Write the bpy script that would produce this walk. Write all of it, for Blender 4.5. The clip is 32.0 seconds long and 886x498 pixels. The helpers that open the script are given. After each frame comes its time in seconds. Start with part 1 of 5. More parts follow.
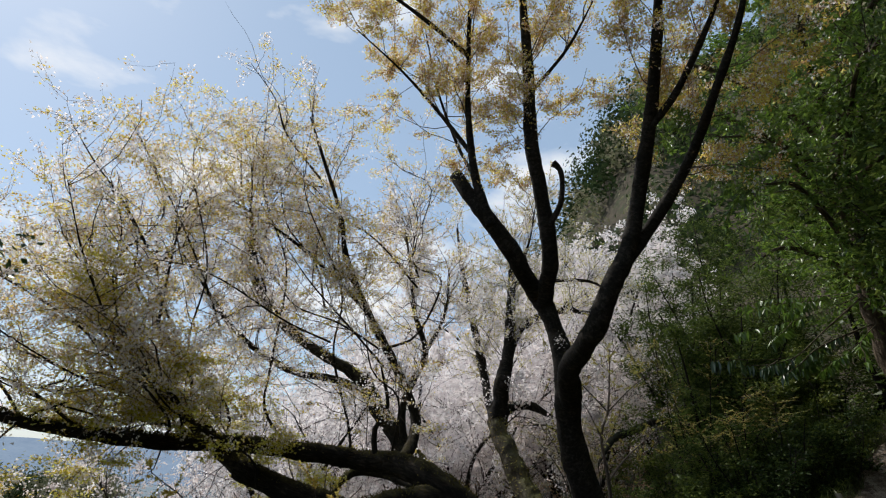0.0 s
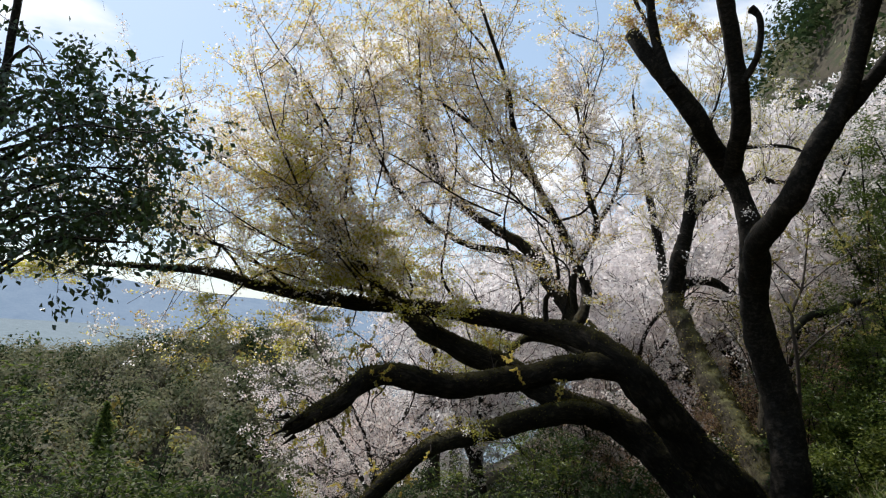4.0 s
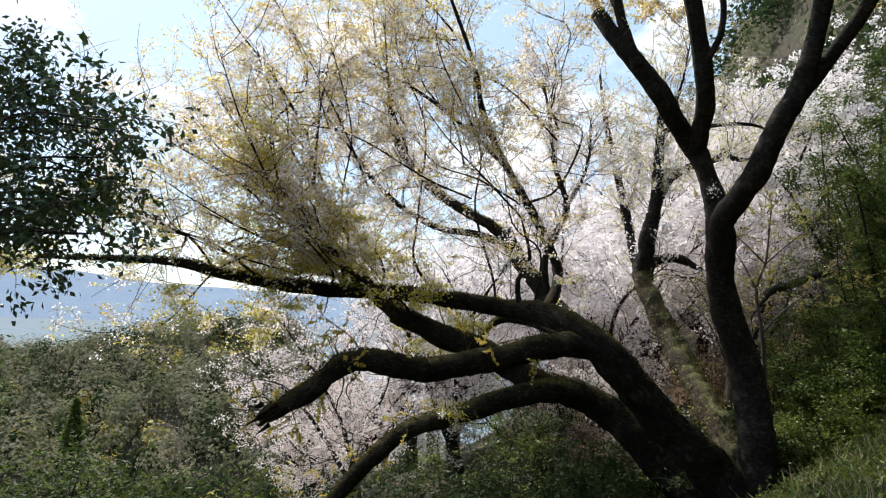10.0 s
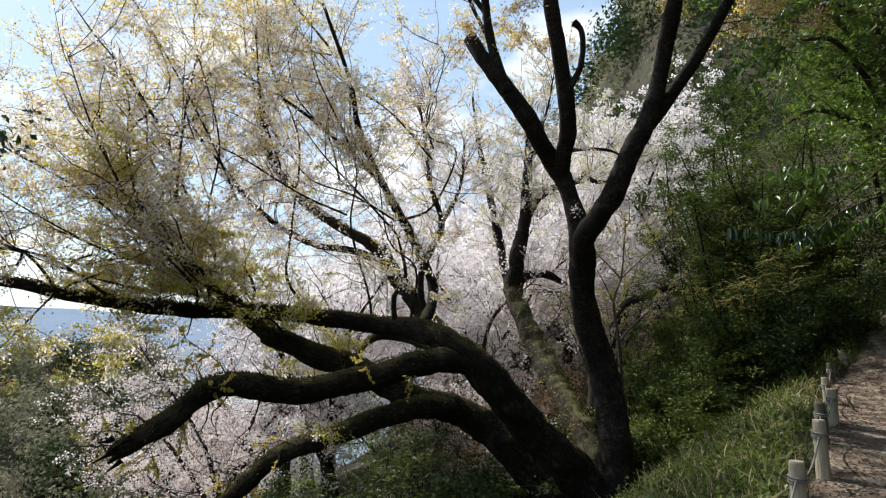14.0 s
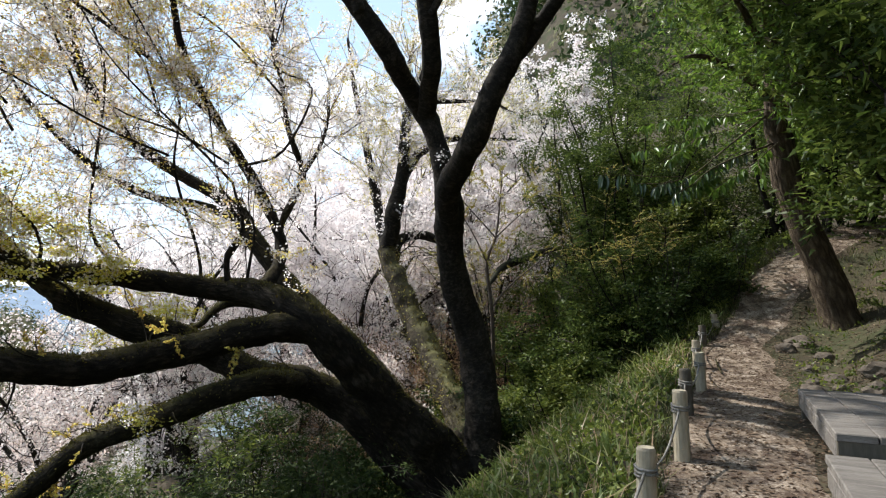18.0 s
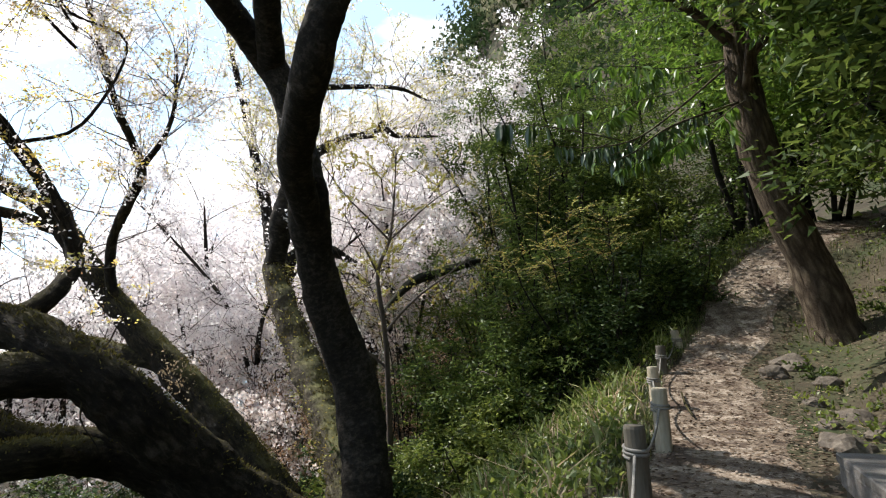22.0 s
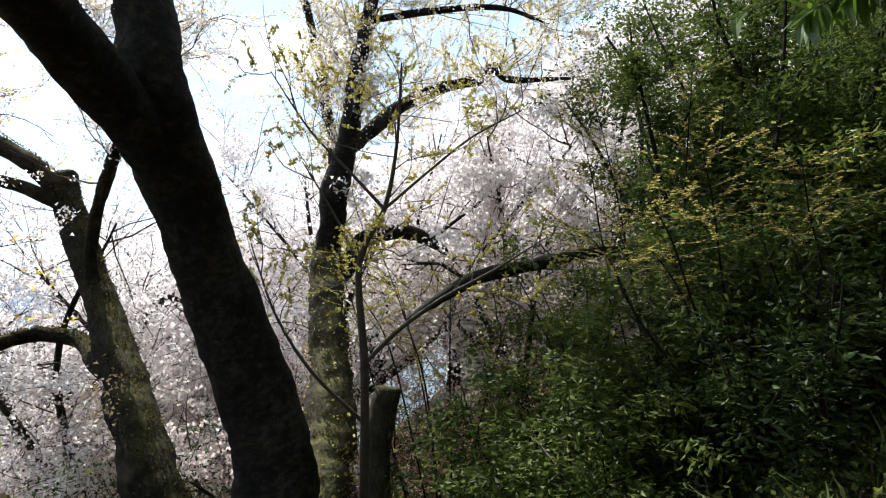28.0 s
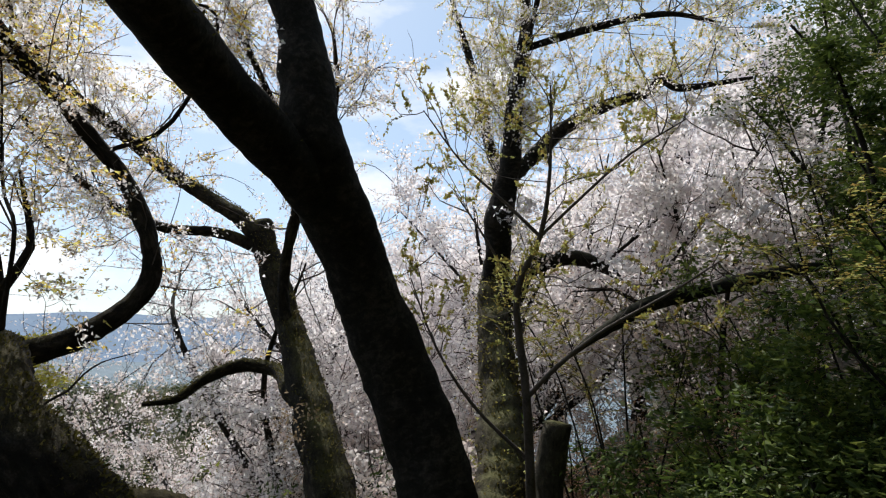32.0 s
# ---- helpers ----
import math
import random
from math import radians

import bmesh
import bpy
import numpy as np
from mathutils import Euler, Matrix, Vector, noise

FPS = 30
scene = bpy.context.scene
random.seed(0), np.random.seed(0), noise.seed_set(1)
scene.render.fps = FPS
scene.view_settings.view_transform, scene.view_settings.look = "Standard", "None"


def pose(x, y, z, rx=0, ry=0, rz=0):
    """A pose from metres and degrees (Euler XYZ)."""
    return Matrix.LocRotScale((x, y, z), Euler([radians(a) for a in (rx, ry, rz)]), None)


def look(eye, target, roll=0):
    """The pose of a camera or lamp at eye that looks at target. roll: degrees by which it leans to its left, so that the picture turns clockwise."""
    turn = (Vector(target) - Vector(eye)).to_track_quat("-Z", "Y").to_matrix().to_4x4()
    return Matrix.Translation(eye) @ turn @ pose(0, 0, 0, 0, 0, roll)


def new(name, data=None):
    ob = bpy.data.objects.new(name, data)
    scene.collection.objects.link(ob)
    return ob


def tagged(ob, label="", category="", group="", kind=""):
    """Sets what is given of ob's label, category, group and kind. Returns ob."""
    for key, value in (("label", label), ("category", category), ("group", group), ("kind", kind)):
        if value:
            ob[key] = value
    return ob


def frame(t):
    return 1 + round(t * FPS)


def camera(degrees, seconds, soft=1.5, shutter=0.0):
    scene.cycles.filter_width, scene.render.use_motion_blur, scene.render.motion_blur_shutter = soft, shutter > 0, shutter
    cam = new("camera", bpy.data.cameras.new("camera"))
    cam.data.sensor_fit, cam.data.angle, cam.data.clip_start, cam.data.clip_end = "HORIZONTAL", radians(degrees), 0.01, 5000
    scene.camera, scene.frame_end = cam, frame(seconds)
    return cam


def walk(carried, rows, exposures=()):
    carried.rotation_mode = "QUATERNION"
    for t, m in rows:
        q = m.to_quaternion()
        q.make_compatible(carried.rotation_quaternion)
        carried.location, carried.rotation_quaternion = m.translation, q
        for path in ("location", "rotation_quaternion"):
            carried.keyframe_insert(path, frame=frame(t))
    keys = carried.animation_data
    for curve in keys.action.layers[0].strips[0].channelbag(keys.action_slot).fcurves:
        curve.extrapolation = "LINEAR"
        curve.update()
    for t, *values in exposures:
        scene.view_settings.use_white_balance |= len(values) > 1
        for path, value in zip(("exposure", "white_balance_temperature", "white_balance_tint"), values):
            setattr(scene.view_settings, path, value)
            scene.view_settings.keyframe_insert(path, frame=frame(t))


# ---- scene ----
cam = camera(72.90, 32.0, soft=1.15)
PATH = [
    (0, 0.892, 0.433, 1.276, 3.50, 20.26, 1.84),
    (0.5, 0.897, 0.452, 1.267, 5.25, 16.48, 2.18),
    (1, 0.905, 0.449, 1.256, 6.89, 13.74, 1.83),
    (1.5, 0.914, 0.457, 1.233, 9.30, 10.92, 1.63),
    (2, 0.919, 0.454, 1.232, 11.68, 9.03, 2.09),
    (2.5, 0.920, 0.438, 1.220, 14.21, 8.72, 2.62),
    (4.5, 0.897, 0.440, 1.248, 20.04, 6.51, 4.77),
    (5, 0.897, 0.447, 1.211, 20.32, 3.52, 4.35),
    (5.5, 0.910, 0.450, 1.199, 21.01, 0.44, 4.20),
    (6, 0.910, 0.443, 1.196, 21.46, -2.07, 4.29),
    (6.5, 0.901, 0.426, 1.198, 21.35, -3.95, 4.54),
    (7, 0.895, 0.411, 1.201, 20.44, -5.02, 4.35),
    (7.5, 0.905, 0.403, 1.220, 19.80, -4.48, 4.69),
    (8, 0.899, 0.428, 1.231, 18.19, -2.77, 4.93),
    (8.5, 0.924, 0.454, 1.225, 17.15, -1.11, 4.01),
    (9, 0.920, 0.463, 1.224, 16.87, 0.51, 3.72),
    (9.5, 0.913, 0.467, 1.239, 16.71, 3.45, 3.19),
    (10, 0.912, 0.468, 1.241, 16.59, 6.20, 2.80),
    (10.5, 0.905, 0.462, 1.253, 15.56, 8.43, 2.93),
    (11, 0.914, 0.457, 1.252, 15.21, 10.00, 2.15),
    (11.5, 0.901, 0.457, 1.274, 14.61, 9.03, 2.11),
    (12, 0.900, 0.473, 1.265, 12.77, 8.57, 1.43),
    (12.5, 0.905, 0.485, 1.269, 10.04, 8.81, 1.42),
    (13, 0.907, 0.479, 1.265, 8.00, 8.78, 1.76),
    (13.5, 0.917, 0.490, 1.266, 6.25, 8.23, 1.36),
    (14, 0.923, 0.490, 1.264, 4.84, 8.12, 1.28),
    (14.5, 0.928, 0.459, 1.248, 4.55, 8.50, 1.13),
    (16.5, 1.376, 0.735, 1.274, 3.82, 8.62, 2.59),
    (17, 1.503, 1.165, 1.233, -2.93, 7.02, 2.10),
    (17.5, 1.644, 1.539, 1.197, -5.13, 4.10, 0.73),
    (18, 1.761, 1.877, 1.185, -3.98, 5.43, 0.76),
    (18.5, 1.793, 2.123, 1.155, -0.86, 6.23, 1.53),
    (19, 1.895, 2.420, 1.160, 2.21, 4.43, 1.43),
    (19.5, 2.091, 2.693, 1.113, -2.34, 3.93, -1.37),
    (20, 2.343, 3.182, 1.076, -8.60, 8.91, 0.45),
    (20.5, 2.545, 3.566, 1.119, -8.17, 11.86, 1.79),
    (21, 2.689, 3.910, 1.076, -5.14, 11.43, 1.32),
    (21.5, 2.868, 4.226, 1.088, -5.98, 8.57, -0.99),
    (22, 3.096, 4.473, 1.092, -7.86, 8.39, -1.48),
    (22.5, 3.262, 4.851, 1.090, -7.68, 7.56, -0.40),
    (23, 3.408, 5.121, 1.126, -3.22, 7.44, -0.49),
    (23.5, 3.759, 5.410, 1.114, -0.28, 8.31, 2.10),
    (24, 3.894, 5.716, 1.114, 1.27, 7.14, 1.34),
    (24.5, 3.941, 5.977, 1.171, 2.64, 6.80, 1.87),
    (25, 4.162, 6.339, 1.215, 6.91, 8.03, 4.74),
    (25.5, 4.225, 6.567, 1.324, 8.25, 6.91, 3.20),
    (27.5, 4.952, 7.672, 1.397, 9.81, 6.77, 2.57),
    (28, 5.059, 8.055, 1.482, 12.59, 7.49, 2.16),
    (28.5, 5.106, 8.149, 1.492, 12.85, 11.67, 2.44),
    (29, 5.150, 8.243, 1.522, 14.02, 13.29, 2.43),
    (29.5, 5.136, 8.305, 1.571, 14.29, 14.84, 2.65),
    (30, 5.139, 8.227, 1.540, 14.68, 17.82, 2.65),
    (30.5, 5.171, 8.184, 1.538, 18.18, 18.76, 1.98),
    (31, 5.136, 8.235, 1.529, 20.83, 15.16, 1.63),
    (31.5, 5.130, 8.238, 1.515, 24.55, 11.89, 0.86),
    (32, 5.176, 8.242, 1.524, 29.75, 9.50, 1.83),
]


def row_pose(x, y, z, yaw, pitch, roll):
    a, b = radians(yaw), radians(pitch)
    ahead = Vector((-math.sin(a) * math.cos(b), math.cos(a) * math.cos(b), math.sin(b)))
    return look((x, y, z), Vector((x, y, z)) + ahead * 10, roll)


walk(cam, [(r[0], row_pose(*r[1:])) for r in PATH],
     [(0, -0.35), (2.5, -0.2), (5, 0.0), (7, 0.33), (9, 0.58), (10, 0.3), (11, 0.1), (12, 0.0), (13, 0.1), (16.5, 0.25), (19, 0.68), (21, 0.75), (22, 0.73), (25.5, 0.72), (28, 0.6), (29, 0.4), (30, 0.05), (31, -0.12), (32, -0.12)])

# ---------------------------------------------------------------- sky and sun
SUN_AZ, SUN_EL = 57.0, 48.0          # degrees left of +y, and up
world = bpy.data.worlds.new("sky")
scene.world = world
world.use_nodes = True
wn, wl = world.node_tree.nodes, world.node_tree.links
wn.clear()
w_out, w_bg = wn.new("ShaderNodeOutputWorld"), wn.new("ShaderNodeBackground")
w_sky = wn.new("ShaderNodeTexSky")
w_sky.sky_type, w_sky.sun_disc = "NISHITA", False
w_sky.sun_elevation, w_sky.sun_rotation = radians(SUN_EL), radians(360 - SUN_AZ)
w_sky.air_density, w_sky.dust_density = 1.0, 0.7
w_co, w_map = wn.new("ShaderNodeTexCoord"), wn.new("ShaderNodeMapping")
w_map.inputs["Scale"].default_value = (1.6, 1.6, 4.0)
w_noise, w_ramp, w_mix = wn.new("ShaderNodeTexNoise"), wn.new("ShaderNodeValToRGB"), wn.new("ShaderNodeMix")
w_noise.inputs["Scale"].default_value, w_noise.inputs["Detail"].default_value = 2.2, 7
w_ramp.color_ramp.elements[0].position, w_ramp.color_ramp.elements[1].position = 0.53, 0.68
w_ramp.color_ramp.elements[0].color = (0.0, 0.0, 0.0, 1)
w_mix.data_type = "RGBA"
w_mix.inputs[7].default_value = (8.2, 8.3, 8.5, 1)
wl.new(w_co.outputs["Generated"], w_map.inputs["Vector"])
wl.new(w_map.outputs["Vector"], w_noise.inputs["Vector"])
wl.new(w_noise.outputs["Fac"], w_ramp.inputs["Fac"])
wl.new(w_ramp.outputs["Color"], w_mix.inputs[0])
w_haze = wn.new("ShaderNodeMix")
w_haze.data_type = "RGBA"
w_haze.inputs[0].default_value = 0.5
w_haze.inputs[7].default_value = (4.2, 5.65, 7.3, 1)
wl.new(w_sky.outputs["Color"], w_haze.inputs[6])
wl.new(w_haze.outputs[2], w_mix.inputs[6])
wl.new(w_mix.outputs[2], w_bg.inputs["Color"])
w_bg.inputs["Strength"].default_value = 0.15
wl.new(w_bg.outputs["Background"], w_out.inputs["Surface"])
sun = new("sun", bpy.data.lights.new("sun", "SUN"))
sun.data.energy, sun.data.angle, sun.data.color = 5.0, radians(0.5), (1.0, 0.965, 0.91)
sa, se = radians(SUN_AZ), radians(SUN_EL)
SUN_DIR = Vector((-math.sin(sa) * math.cos(se), math.cos(sa) * math.cos(se), math.sin(se)))
sun.matrix_world = look(SUN_DIR * 80, (0, 0, 0))


# ---------------------------------------------------------------- materials
def material(name):
    m = bpy.data.materials.new(name)
    m.use_nodes = True
    nt = m.node_tree
    nt.nodes.clear()
    out = nt.nodes.new("ShaderNodeOutputMaterial")
    return m, nt, out


def node(nt, kind, **values):
    n = nt.nodes.new(kind)
    for k, v in values.items():
        n.inputs[k.replace("_", " ")].default_value = v
    return n


def ramp_of(nt, stops):
    r = nt.nodes.new("ShaderNodeValToRGB")
    while len(r.color_ramp.elements) < len(stops):
        r.color_ramp.elements.new(0.5)
    for e, (p, c) in zip(r.color_ramp.elements, stops):
        e.position, e.color = p, (*c, 1)
    return r


def solid(name, stops, scale=6.0, fine=60.0, rough=0.85, bump=0.4, stretch=(1, 1, 1), patch=None, patch_scale=1.5, patch_at=(0.5, 0.62)):
    """A surface with grain at two scales, relief and, where given, patches of a second colour (moss, stains)."""
    m, nt, out = material(name)
    co, mp = nt.nodes.new("ShaderNodeTexCoord"), nt.nodes.new("ShaderNodeMapping")
    mp.inputs["Scale"].default_value = stretch
    nt.links.new(co.outputs["Object"], mp.inputs["Vector"])
    big, small = node(nt, "ShaderNodeTexNoise", Scale=scale, Detail=6.0, Roughness=0.65), node(nt, "ShaderNodeTexNoise", Scale=fine, Detail=4.0, Roughness=0.7)
    nt.links.new(mp.outputs["Vector"], big.inputs["Vector"])
    nt.links.new(mp.outputs["Vector"], small.inputs["Vector"])
    mix = nt.nodes.new("ShaderNodeMix")
    mix.inputs[0].default_value = 0.45
    nt.links.new(big.outputs["Fac"], mix.inputs[2])
    nt.links.new(small.outputs["Fac"], mix.inputs[3])
    r = ramp_of(nt, stops)
    nt.links.new(mix.outputs[0], r.inputs["Fac"])
    colour = r.outputs["Color"]
    if patch:
        pn = node(nt, "ShaderNodeTexNoise", Scale=patch_scale, Detail=5.0, Roughness=0.7)
        nt.links.new(co.outputs["Object"], pn.inputs["Vector"])
        pr = ramp_of(nt, [(patch_at[0], (0, 0, 0)), (patch_at[1], (1, 1, 1))])
        nt.links.new(pn.outputs["Fac"], pr.inputs["Fac"])
        pm = nt.nodes.new("ShaderNodeMix")
        pm.data_type = "RGBA"
        pm.inputs[7].default_value = (*patch, 1)
        nt.links.new(pr.outputs["Color"], pm.inputs[0])
        nt.links.new(colour, pm.inputs[6])
        colour = pm.outputs[2]
    b = node(nt, "ShaderNodeBsdfPrincipled", Roughness=rough)
    b.inputs["Specular IOR Level"].default_value = 0.25
    nt.links.new(colour, b.inputs["Base Color"])
    bp = node(nt, "ShaderNodeBump", Strength=bump, Distance=0.02)
    nt.links.new(mix.outputs[0], bp.inputs["Height"])
    nt.links.new(bp.outputs["Normal"], b.inputs["Normal"])
    nt.links.new(b.outputs["BSDF"], out.inputs["Surface"])
    return m


def leafy(name, colours, translucent=0.4, gloss=0.0, rough=0.4, patch_scale=0.6, single=0.6):
    """Thin leaves or petals: each takes its own tone from the range, lets some light through, and may be glossy."""
    m, nt, out = material(name)
    geo = nt.nodes.new("ShaderNodeNewGeometry")
    co = nt.nodes.new("ShaderNodeTexCoord")
    pn = node(nt, "ShaderNodeTexNoise", Scale=patch_scale, Detail=3.0)
    nt.links.new(co.outputs["Object"], pn.inputs["Vector"])
    mix = nt.nodes.new("ShaderNodeMix")
    mix.inputs[0].default_value = single
    nt.links.new(pn.outputs["Fac"], mix.inputs[2])
    nt.links.new(geo.outputs["Random Per Island"], mix.inputs[3])
    r = ramp_of(nt, colours)
    nt.links.new(mix.outputs[0], r.inputs["Fac"])
    d, t = nt.nodes.new("ShaderNodeBsdfDiffuse"), nt.nodes.new("ShaderNodeBsdfTranslucent")
    nt.links.new(r.outputs["Color"], d.inputs["Color"])
    nt.links.new(r.outputs["Color"], t.inputs["Color"])
    s = nt.nodes.new("ShaderNodeMixShader")
    s.inputs[0].default_value = translucent
    nt.links.new(d.outputs[0], s.inputs[1])
    nt.links.new(t.outputs[0], s.inputs[2])
    last = s
    if gloss:
        g = node(nt, "ShaderNodeBsdfGlossy", Roughness=rough)
        last = nt.nodes.new("ShaderNodeMixShader")
        last.inputs[0].default_value = gloss
        nt.links.new(s.outputs[0], last.inputs[1])
        nt.links.new(g.outputs[0], last.inputs[2])
    nt.links.new(last.outputs[0], out.inputs["Surface"])
    return m


def bark(name, stops, moss=None, moss_at=(0.5, 0.7), furrow=(34, 6), rough=0.9, plates=0.35, relief=0.035):
    """Bark with furrows along the limb, fine grain and, where given, moss that thickens on the upper side."""
    m, nt, out = material(name)
    uv, co, geo = nt.nodes.new("ShaderNodeUVMap"), nt.nodes.new("ShaderNodeTexCoord"), nt.nodes.new("ShaderNodeNewGeometry")
    uv.uv_map = "grain"
    mp = nt.nodes.new("ShaderNodeMapping")
    mp.inputs["Scale"].default_value = (furrow[0], furrow[1], 1)
    nt.links.new(uv.outputs["UV"], mp.inputs["Vector"])
    fur = node(nt, "ShaderNodeTexNoise", Scale=1.0, Detail=5.0, Roughness=0.6, Distortion=0.6)
    nt.links.new(mp.outputs["Vector"], fur.inputs["Vector"])
    plate = node(nt, "ShaderNodeTexVoronoi", Scale=0.55)
    plate.feature = "DISTANCE_TO_EDGE"
    nt.links.new(mp.outputs["Vector"], plate.inputs["Vector"])
    edge = nt.nodes.new("ShaderNodeMapRange")
    edge.inputs[2].default_value = 0.28
    nt.links.new(plate.outputs["Distance"], edge.inputs[0])
    fine, big = node(nt, "ShaderNodeTexNoise", Scale=70.0, Detail=3.0, Roughness=0.7), node(nt, "ShaderNodeTexNoise", Scale=3.0, Detail=5.0, Roughness=0.7)
    nt.links.new(co.outputs["Object"], fine.inputs["Vector"])
    nt.links.new(co.outputs["Object"], big.inputs["Vector"])
    def blend(f, x, y):
        k = nt.nodes.new("ShaderNodeMix")
        k.inputs[0].default_value = f
        nt.links.new(x, k.inputs[2])
        nt.links.new(y, k.inputs[3])
        return k.outputs[0]
    height = blend(0.3, blend(plates, fur.outputs["Fac"], edge.outputs[0]), fine.outputs["Fac"])
    tone = blend(0.4, height, big.outputs["Fac"])
    r = ramp_of(nt, stops)
    nt.links.new(tone, r.inputs["Fac"])
    colour = r.outputs["Color"]
    if moss:
        xyz = nt.nodes.new("ShaderNodeSeparateXYZ")
        nt.links.new(geo.outputs["Normal"], xyz.inputs[0])
        up = nt.nodes.new("ShaderNodeMapRange")
        up.inputs[1].default_value, up.inputs[2].default_value = -0.3, 1.0
        nt.links.new(xyz.outputs["Z"], up.inputs[0])
        pr = ramp_of(nt, [(moss_at[0], (0, 0, 0)), (moss_at[1], (1, 1, 1))])
        nt.links.new(blend(0.45, blend(0.4, big.outputs["Fac"], fine.outputs["Fac"]), up.outputs[0]), pr.inputs["Fac"])
        pm = nt.nodes.new("ShaderNodeMix")
        pm.data_type = "RGBA"
        pm.inputs[7].default_value = (*moss, 1)
        nt.links.new(pr.outputs["Color"], pm.inputs[0])
        nt.links.new(colour, pm.inputs[6])
        colour = pm.outputs[2]
    b = node(nt, "ShaderNodeBsdfPrincipled", Roughness=rough)
    b.inputs["Specular IOR Level"].default_value = 0.12
    nt.links.new(colour, b.inputs["Base Color"])
    bp = node(nt, "ShaderNodeBump", Strength=1.0, Distance=relief)
    nt.links.new(height, bp.inputs["Height"])
    nt.links.new(bp.outputs["Normal"], b.inputs["Normal"])
    nt.links.new(b.outputs["BSDF"], out.inputs["Surface"])
    return m


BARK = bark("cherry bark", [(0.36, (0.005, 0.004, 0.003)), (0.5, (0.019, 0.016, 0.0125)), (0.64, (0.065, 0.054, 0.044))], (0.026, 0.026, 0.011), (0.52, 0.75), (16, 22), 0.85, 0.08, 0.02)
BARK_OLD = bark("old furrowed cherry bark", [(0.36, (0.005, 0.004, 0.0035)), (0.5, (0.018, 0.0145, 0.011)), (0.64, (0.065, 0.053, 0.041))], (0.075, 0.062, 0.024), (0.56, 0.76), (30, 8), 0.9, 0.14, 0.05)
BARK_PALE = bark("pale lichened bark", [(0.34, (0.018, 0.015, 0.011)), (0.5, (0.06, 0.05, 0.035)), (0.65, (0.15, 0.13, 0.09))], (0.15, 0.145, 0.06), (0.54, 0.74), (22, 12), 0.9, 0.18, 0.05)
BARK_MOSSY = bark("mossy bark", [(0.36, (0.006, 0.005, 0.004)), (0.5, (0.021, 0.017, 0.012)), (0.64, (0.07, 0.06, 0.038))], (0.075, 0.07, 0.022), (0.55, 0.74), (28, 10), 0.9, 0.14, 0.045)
MOSS = leafy("moss tufts", [(0.2, (0.05, 0.04, 0.012)), (0.5, (0.11, 0.10, 0.028)), (0.8, (0.2, 0.17, 0.06))], 0.3)
CALYX = leafy("spent flower stalks", [(0.2, (0.46, 0.23, 0.12)), (0.5, (0.64, 0.40, 0.22)), (0.8, (0.74, 0.56, 0.38))], 0.55)
RUST = leafy("rusty dead fern", [(0.2, (0.32, 0.18, 0.10)), (0.5, (0.48, 0.31, 0.19)), (0.8, (0.6, 0.45, 0.33))], 0.45)
DRY = leafy("dry straw", [(0.2, (0.22, 0.15, 0.08)), (0.5, (0.4, 0.3, 0.19)), (0.8, (0.52, 0.43, 0.3))], 0.35)
BARK_BROWN = bark("brown forest bark", [(0.34, (0.03, 0.022, 0.015)), (0.5, (0.08, 0.06, 0.042)), (0.65, (0.17, 0.135, 0.095))], (0.12, 0.12, 0.06), (0.6, 0.75))
TWIG = solid("dark twigs", [(0.35, (0.04, 0.032, 0.026)), (0.7, (0.13, 0.10, 0.085))], 8, 60, 0.8, 0.2)
BLOSSOM = leafy("cherry blossom", [(0.2, (0.80, 0.73, 0.72)), (0.5, (0.87, 0.82, 0.81)), (0.8, (0.93, 0.90, 0.88))], 0.68)
BLOSSOM_PINK = leafy("fading pink blossom", [(0.2, (0.76, 0.62, 0.57)), (0.5, (0.84, 0.75, 0.71)), (0.8, (0.90, 0.85, 0.82))], 0.55)
YOUNG_LEAF = leafy("young bronze-yellow leaves", [(0.2, (0.54, 0.34, 0.10)), (0.42, (0.70, 0.54, 0.13)), (0.7, (0.74, 0.67, 0.19)), (0.9, (0.76, 0.73, 0.36))], 0.68)
SPRAY_LEAF = leafy("bright yellow spray leaves", [(0.2, (0.52, 0.40, 0.07)), (0.5, (0.66, 0.60, 0.12)), (0.8, (0.72, 0.72, 0.24))], 0.6)
YELLOW_LEAF = leafy("yellow-green maple leaves", [(0.25, (0.34, 0.24, 0.07)), (0.5, (0.42, 0.38, 0.11)), (0.8, (0.5, 0.52, 0.19))], 0.5)
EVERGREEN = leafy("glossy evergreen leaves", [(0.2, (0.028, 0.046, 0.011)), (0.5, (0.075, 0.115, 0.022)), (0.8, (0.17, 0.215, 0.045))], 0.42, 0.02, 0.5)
# the same evergreen leaf with shade put into a darker colour
EVERGREEN_SHADED = leafy("evergreen leaves darkened for shade", [(0.2, (0.015, 0.028, 0.009)), (0.5, (0.032, 0.055, 0.014)), (0.85, (0.075, 0.105, 0.026))], 0.28, 0.015, 0.5)
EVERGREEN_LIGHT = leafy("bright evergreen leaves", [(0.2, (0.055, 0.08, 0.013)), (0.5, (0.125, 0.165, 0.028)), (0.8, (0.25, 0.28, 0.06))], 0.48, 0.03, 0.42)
OAK_LEAF = leafy("oak leaves overhead", [(0.2, (0.06, 0.11, 0.015)), (0.5, (0.12, 0.21, 0.025)), (0.8, (0.22, 0.31, 0.05))], 0.5, 0.06, 0.36)
